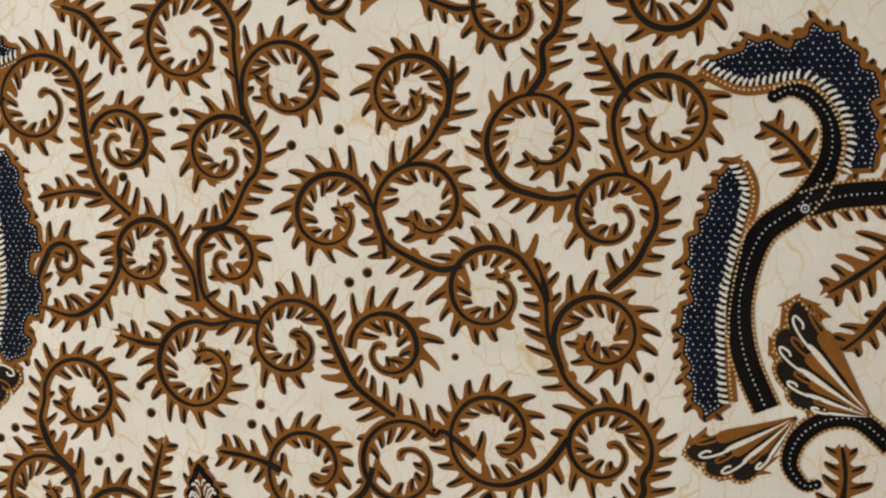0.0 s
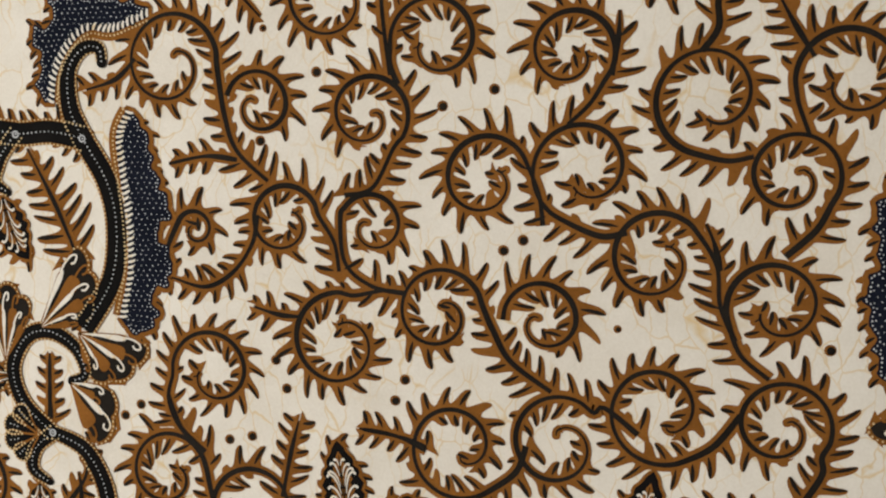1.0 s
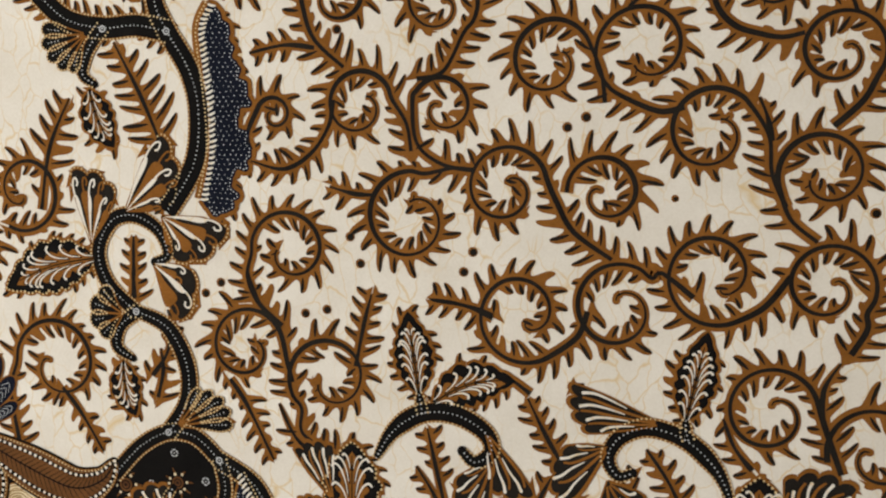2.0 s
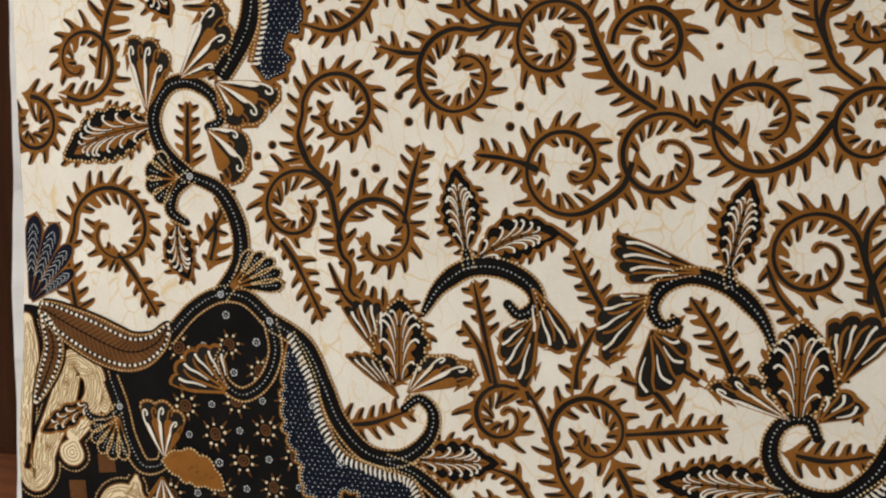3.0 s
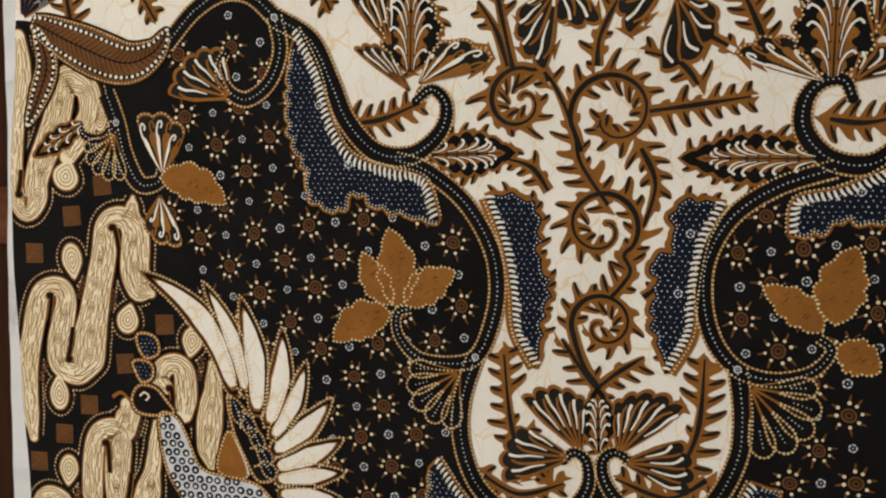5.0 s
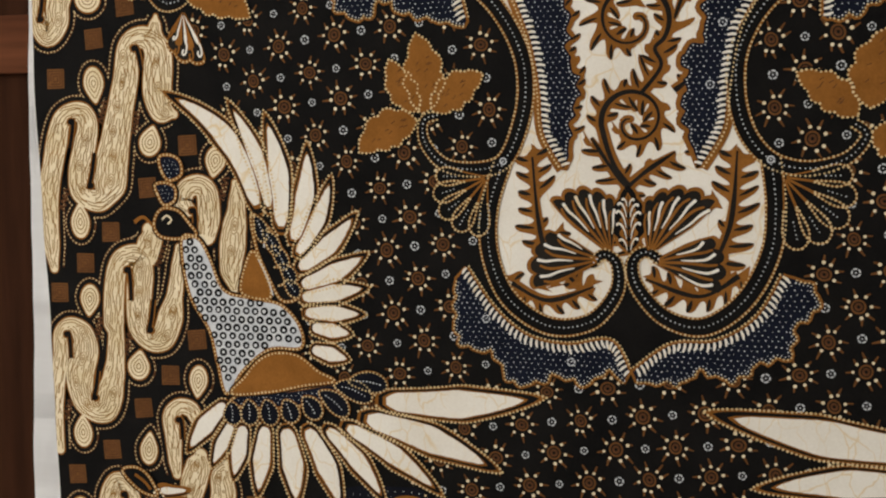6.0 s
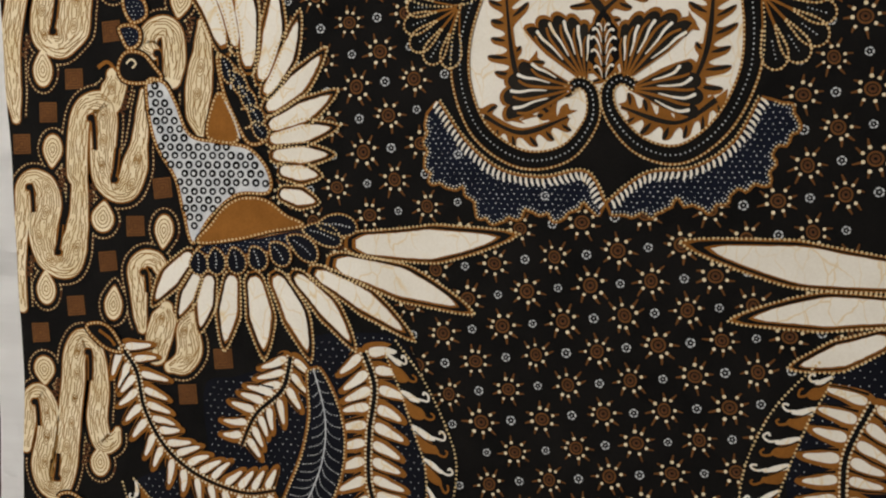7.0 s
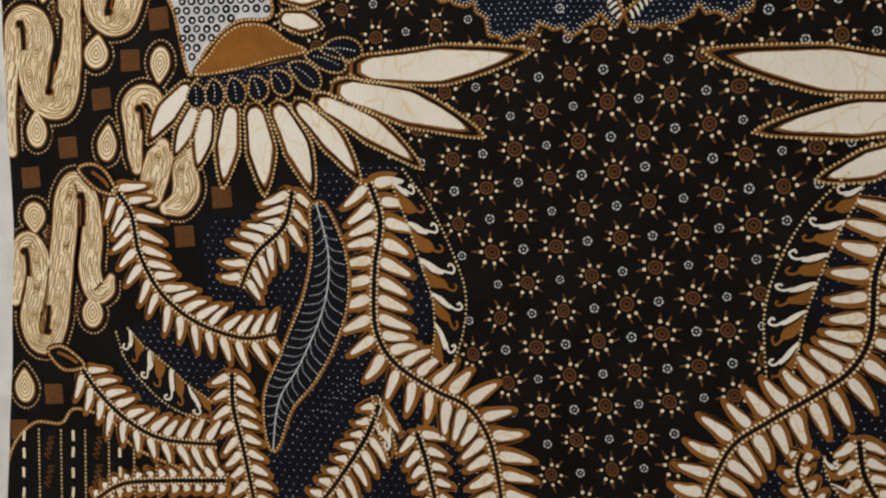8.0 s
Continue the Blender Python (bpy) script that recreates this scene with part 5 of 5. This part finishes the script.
lobe((-333, 882), (-329, 858), width=16.0)
lobe((-314, 883), (-306, 862), width=16.0)
lobe((-295, 887), (-281, 867), width=16.0)
lobe((-279, 893), (-252, 872), width=16.0)
lobe((-264, 900), (-228, 888), width=16.0)
lobe((-250, 904), (-213, 901), width=16.0)
lobe((-341, 1054), (-333, 1030), width=11.0)
lobe((-333, 1041), (-319, 1018), width=11.0)
lobe((-324, 1027), (-311, 1005), width=11.0)
lobe((-316, 1010), (-303, 992), width=11.0)
lobe((-312, 995), (-299, 980), width=11.0)
blob((-369, 876), (-356, 886), (-311, 892), (-266, 901), (-228, 903), (-250, 890), (-294, 879), (-340, 873), fill='N', layer=10, name='dark_patch', dots=4.5)
feather((-336, 1053), (-437, 1171), width=20, bend=-0.28)
feather((-325, 1055), (-369, 1163), width=15, bend=-0.12)
feather((-315, 1037), (-331, 1151), width=20, bend=-0.1)
feather((-305, 1027), (-289, 1124), width=18, bend=-0.12)
feather((-302, 1016), (-265, 1094), width=15, bend=-0.12)
feather((-302, 1004), (-240, 1061), width=17, bend=-0.1)
feather((-300, 990), (-229, 1024), width=17, bend=-0.08)
feather((-299, 979), (-228, 992), width=16, bend=0)
feather((-296, 966), (-232, 967), width=15, bend=0)
feather((-288, 953), (-244, 948), width=14, bend=0)
feather((-288, 933), (-247, 924), width=14, bend=0)
feather((-371, 878), (-417, 823), width=17, bend=-0.08)
feather((-367, 860), (-391, 811), width=13, bend=0)
feather((-355, 859), (-368, 800), width=16, bend=0)
feather((-333, 861), (-343, 785), width=18, bend=0)
feather((-314, 861), (-303, 779), width=22, bend=0.06)
feather((-294, 862), (-257, 780), width=20, bend=0.08)
feather((-276, 862), (-214, 792), width=17, bend=0.1)
feather((-259, 865), (-159, 804), width=18, bend=0.08)
feather((-242, 873), (-106, 831), width=25, bend=0.06)
feather((-225, 889), (-68, 901), width=26, bend=-0.06)
feather((256, 874), (63, 898), width=30, bend=0.04)
feather((257, 847), (103, 835), width=24, bend=-0.06)
feather((228, 829), (150, 799), width=18, bend=0.06)
blob((-256, 803), (-214, 809), (-174, 804), (-153, 757), (-153, 661), (-184, 639), (-235, 596), (-289, 562), (-305, 602), (-283, 654), (-343, 653), (-360, 691), (-363, 752), (-330, 763), (-282, 781), fill='D', layer=7, beads=False, name='indigo_patch', dots=7.6)
blob((-300, 551), (-215, 638), (-164, 616), (-133, 584), (-103, 517), (-334, 495), (-327, 548), fill='D', layer=7, beads=False, name='indigo_patch', dots=7.6)
blob((-398, 669), (-376, 639), (-332, 621), (-344, 558), (-400, 564), (-440, 598), (-448, 645), fill='D', layer=7, beads=False, name='indigo_patch', dots=7.6)
blob((174, 799), (221, 812), (235, 680), (171, 655), (154, 694), (152, 742), (159, 773), fill='D', layer=7, beads=False, name='indigo_patch', dots=7.6)
blob((132, 585), (173, 624), (236, 655), (241, 541), (117, 529), fill='D', layer=7, beads=False, name='indigo_patch', dots=7.6)
quill((-255, 774), (-244, 730), (-248, 686), (-270, 634), (-291, 598), (-297, 553), width=42.0)
frond((-450, 784), (-434, 761), (-426, 725), (-404, 689), (-370, 665), (-326, 653), (-293, 658), reach=31.0, gap=14.5, taper=0.15)
frond((-487, 614), (-473, 596), (-444, 571), (-406, 555), (-352, 554), reach=28.0, gap=14.5, taper=0.1)
frond((-207, 792), (-197, 761), (-202, 717), (-201, 668), (-184, 639), (-148, 617), (-119, 604), (-99, 574), (-88, 519), reach=33.0, gap=16.5, taper=0.1, lean=0.34, thick=8.6)
frond((-277, 784), (-285, 754), (-312, 728), (-327, 697), reach=31.0, gap=13.0, taper=0.2)
frond((-336, 620), (-335, 589), (-325, 549), (-314, 497), reach=24.0, gap=14.0, taper=0.1)
frond((-198, 601), (-209, 573), (-236, 530), (-257, 503), reach=31.0, gap=14.0, taper=0.1, right=0.6)
frond((-164, 579), (-156, 557), (-145, 513), reach=24.0, gap=14.0)
frond((-344, 521), (-401, 516), (-448, 509), (-479, 490), reach=14.0, gap=12.0)
frond((215, 774), (197, 731), (195, 683), (182, 654), (156, 632), (123, 609), (94, 584), (74, 534), reach=34.0, gap=16.5, taper=0.1, lean=0.16, thick=8.6)
frond((159, 542), (146, 568), (149, 586), reach=16.0, gap=14.0)
frond((190, 599), (195, 572), (209, 547), reach=24.0, gap=14.0)
curl_edge((-177, 804), (-152, 771), (-133, 734), (-122, 701), (-124, 667), (-134, 637), width=30.0, n=5, side=-1)
curl_edge((174, 805), (143, 768), (124, 728), (117, 692), (120, 645), width=32.0, n=6, side=1)
curl_edge((-452, 652), (-442, 626), (-418, 600), (-392, 583), (-359, 575), width=30.0, n=4, side=1)
curl_edge((-204, 608), (-199, 579), (-189, 554), width=12.0, n=2, side=1)
curl_edge((170, 588), (183, 571), (192, 554), width=14.0, n=2, side=-1)
blob((-487, 801), (-473, 806), (-459, 799), (-449, 780), (-468, 783), fill='K', layer=12, name='bud_leaf')
stroke((-473, 799), (-462, 792), (-456, 785), width=3, ink_colour='B', layer=15)
blob((-524, 630), (-511, 636), (-496, 629), (-486, 618), (-508, 614), fill='K', layer=12, name='bud_leaf')
stroke((-514, 630), (-502, 626), (-493, 621), width=3, ink_colour='B', layer=15)
blob((-571, 523), (-544, 559), (-513, 562), (-497, 577), (-459, 568), (-436, 545), (-384, 528), (-333, 522), (-328, 464), (-580, 438), fill='K', layer=8, name='striped_patch', halo=None)
stroke((-537, 554), (-538, 476), width=2.0, ink_colour='R', layer=11, beads=1)
stroke((-513, 555), (-514, 478), width=2.0, ink_colour='R', layer=11, beads=1)
stroke((-487, 557), (-488, 481), width=2.0, ink_colour='R', layer=11, beads=1)
stroke((-462, 558), (-463, 483), width=2.0, ink_colour='R', layer=11, beads=1)
stroke((-436, 542), (-436, 486), width=2.0, ink_colour='R', layer=11, beads=1)
stroke((-413, 529), (-412, 488), width=2.0, ink_colour='R', layer=11, beads=1)
stroke((-553, 552), (-554, 542), width=3.0, ink_colour='C', layer=11, name='dash')
stroke((-554, 535), (-554, 525), width=3.0, ink_colour='C', layer=11, name='dash')
stroke((-555, 516), (-555, 506), width=3.0, ink_colour='C', layer=11, name='dash')
stroke((-555, 496), (-556, 486), width=3.0, ink_colour='C', layer=11, name='dash')
stroke((-500, 556), (-500, 546), width=3.0, ink_colour='C', layer=11, name='dash')
stroke((-500, 540), (-501, 530), width=3.0, ink_colour='C', layer=11, name='dash')
stroke((-501, 520), (-501, 510), width=3.0, ink_colour='C', layer=11, name='dash')
stroke((-501, 501), (-502, 491), width=3.0, ink_colour='C', layer=11, name='dash')
stroke((-451, 543), (-451, 534), width=3.0, ink_colour='C', layer=11, name='dash')
stroke((-451, 525), (-451, 515), width=3.0, ink_colour='C', layer=11, name='dash')
stroke((-451, 506), (-452, 496), width=3.0, ink_colour='C', layer=11, name='dash')
squiggle(-526, 538, layer=11)
squiggle(-527, 510, layer=11)
squiggle(-474, 542, layer=11)
squiggle(-475, 515, layer=11)
squiggle(-426, 514, layer=11)

grow_stems()

# stars and small rings of the dark field
FIELD = ((-391, 1380), (-342, 1421), (-291, 1399), (-242, 1300), (-166, 1252), (-113, 1209), (-99, 1191), (-121, 1103), (-125, 1018), (-151, 991), (-125, 927), (-6, 922), (69, 919), (136, 944), (156, 993), (128, 1033), (122, 1093), (185, 1104), (212, 1149), (222, 923), (209, 908), (214, 787), (166, 794), (135, 742), (130, 657), (59, 579), (70, 505), (-83, 490), (-70, 569), (-85, 607), (-119, 643), (-120, 710), (-184, 790), (-209, 828), (-235, 904), (-315, 900), (-330, 1012), (-351, 1096), (-379, 1153), (-407, 1189), (-429, 1242), (-428, 1283))
LOOP = ((96, 1215), (134, 1242), (160, 1220), (225, 1219), (245, 1133), (181, 1117), (130, 1107), (99, 1129))


def lattice_spot(i, j):
    return (-37.91 + 51.708 * i + 29.110 * j - 0.190 * i * i - 0.225 * i * j - 0.053 * j * j,
            882.34 + 6.896 * i - 23.697 * j - 0.151 * i * i - 0.072 * i * j + 0.019 * j * j)


for i in range(-16, 17):
    for j in range(-30, 25):
        for di, dj, kind in ((0, 0, "star"), (-0.5, 1.0, "ring")):
            u, v = lattice_spot(i + di, j + dj)
            if inside((u, v), FIELD) or inside((u, v), LOOP):
                u, v = u + rnd.uniform(-1, 1), v + rnd.uniform(-1, 1)
                if kind == "star":
                    put(rnd.choice(star_meshes), "star", u, v, rnd.uniform(-0.2, 0.2), rnd.uniform(0.98, 1.12))
                else:
                    put(ring_me, "ring", u, v, rnd.uniform(0, 6), rnd.uniform(0.9, 1.1))
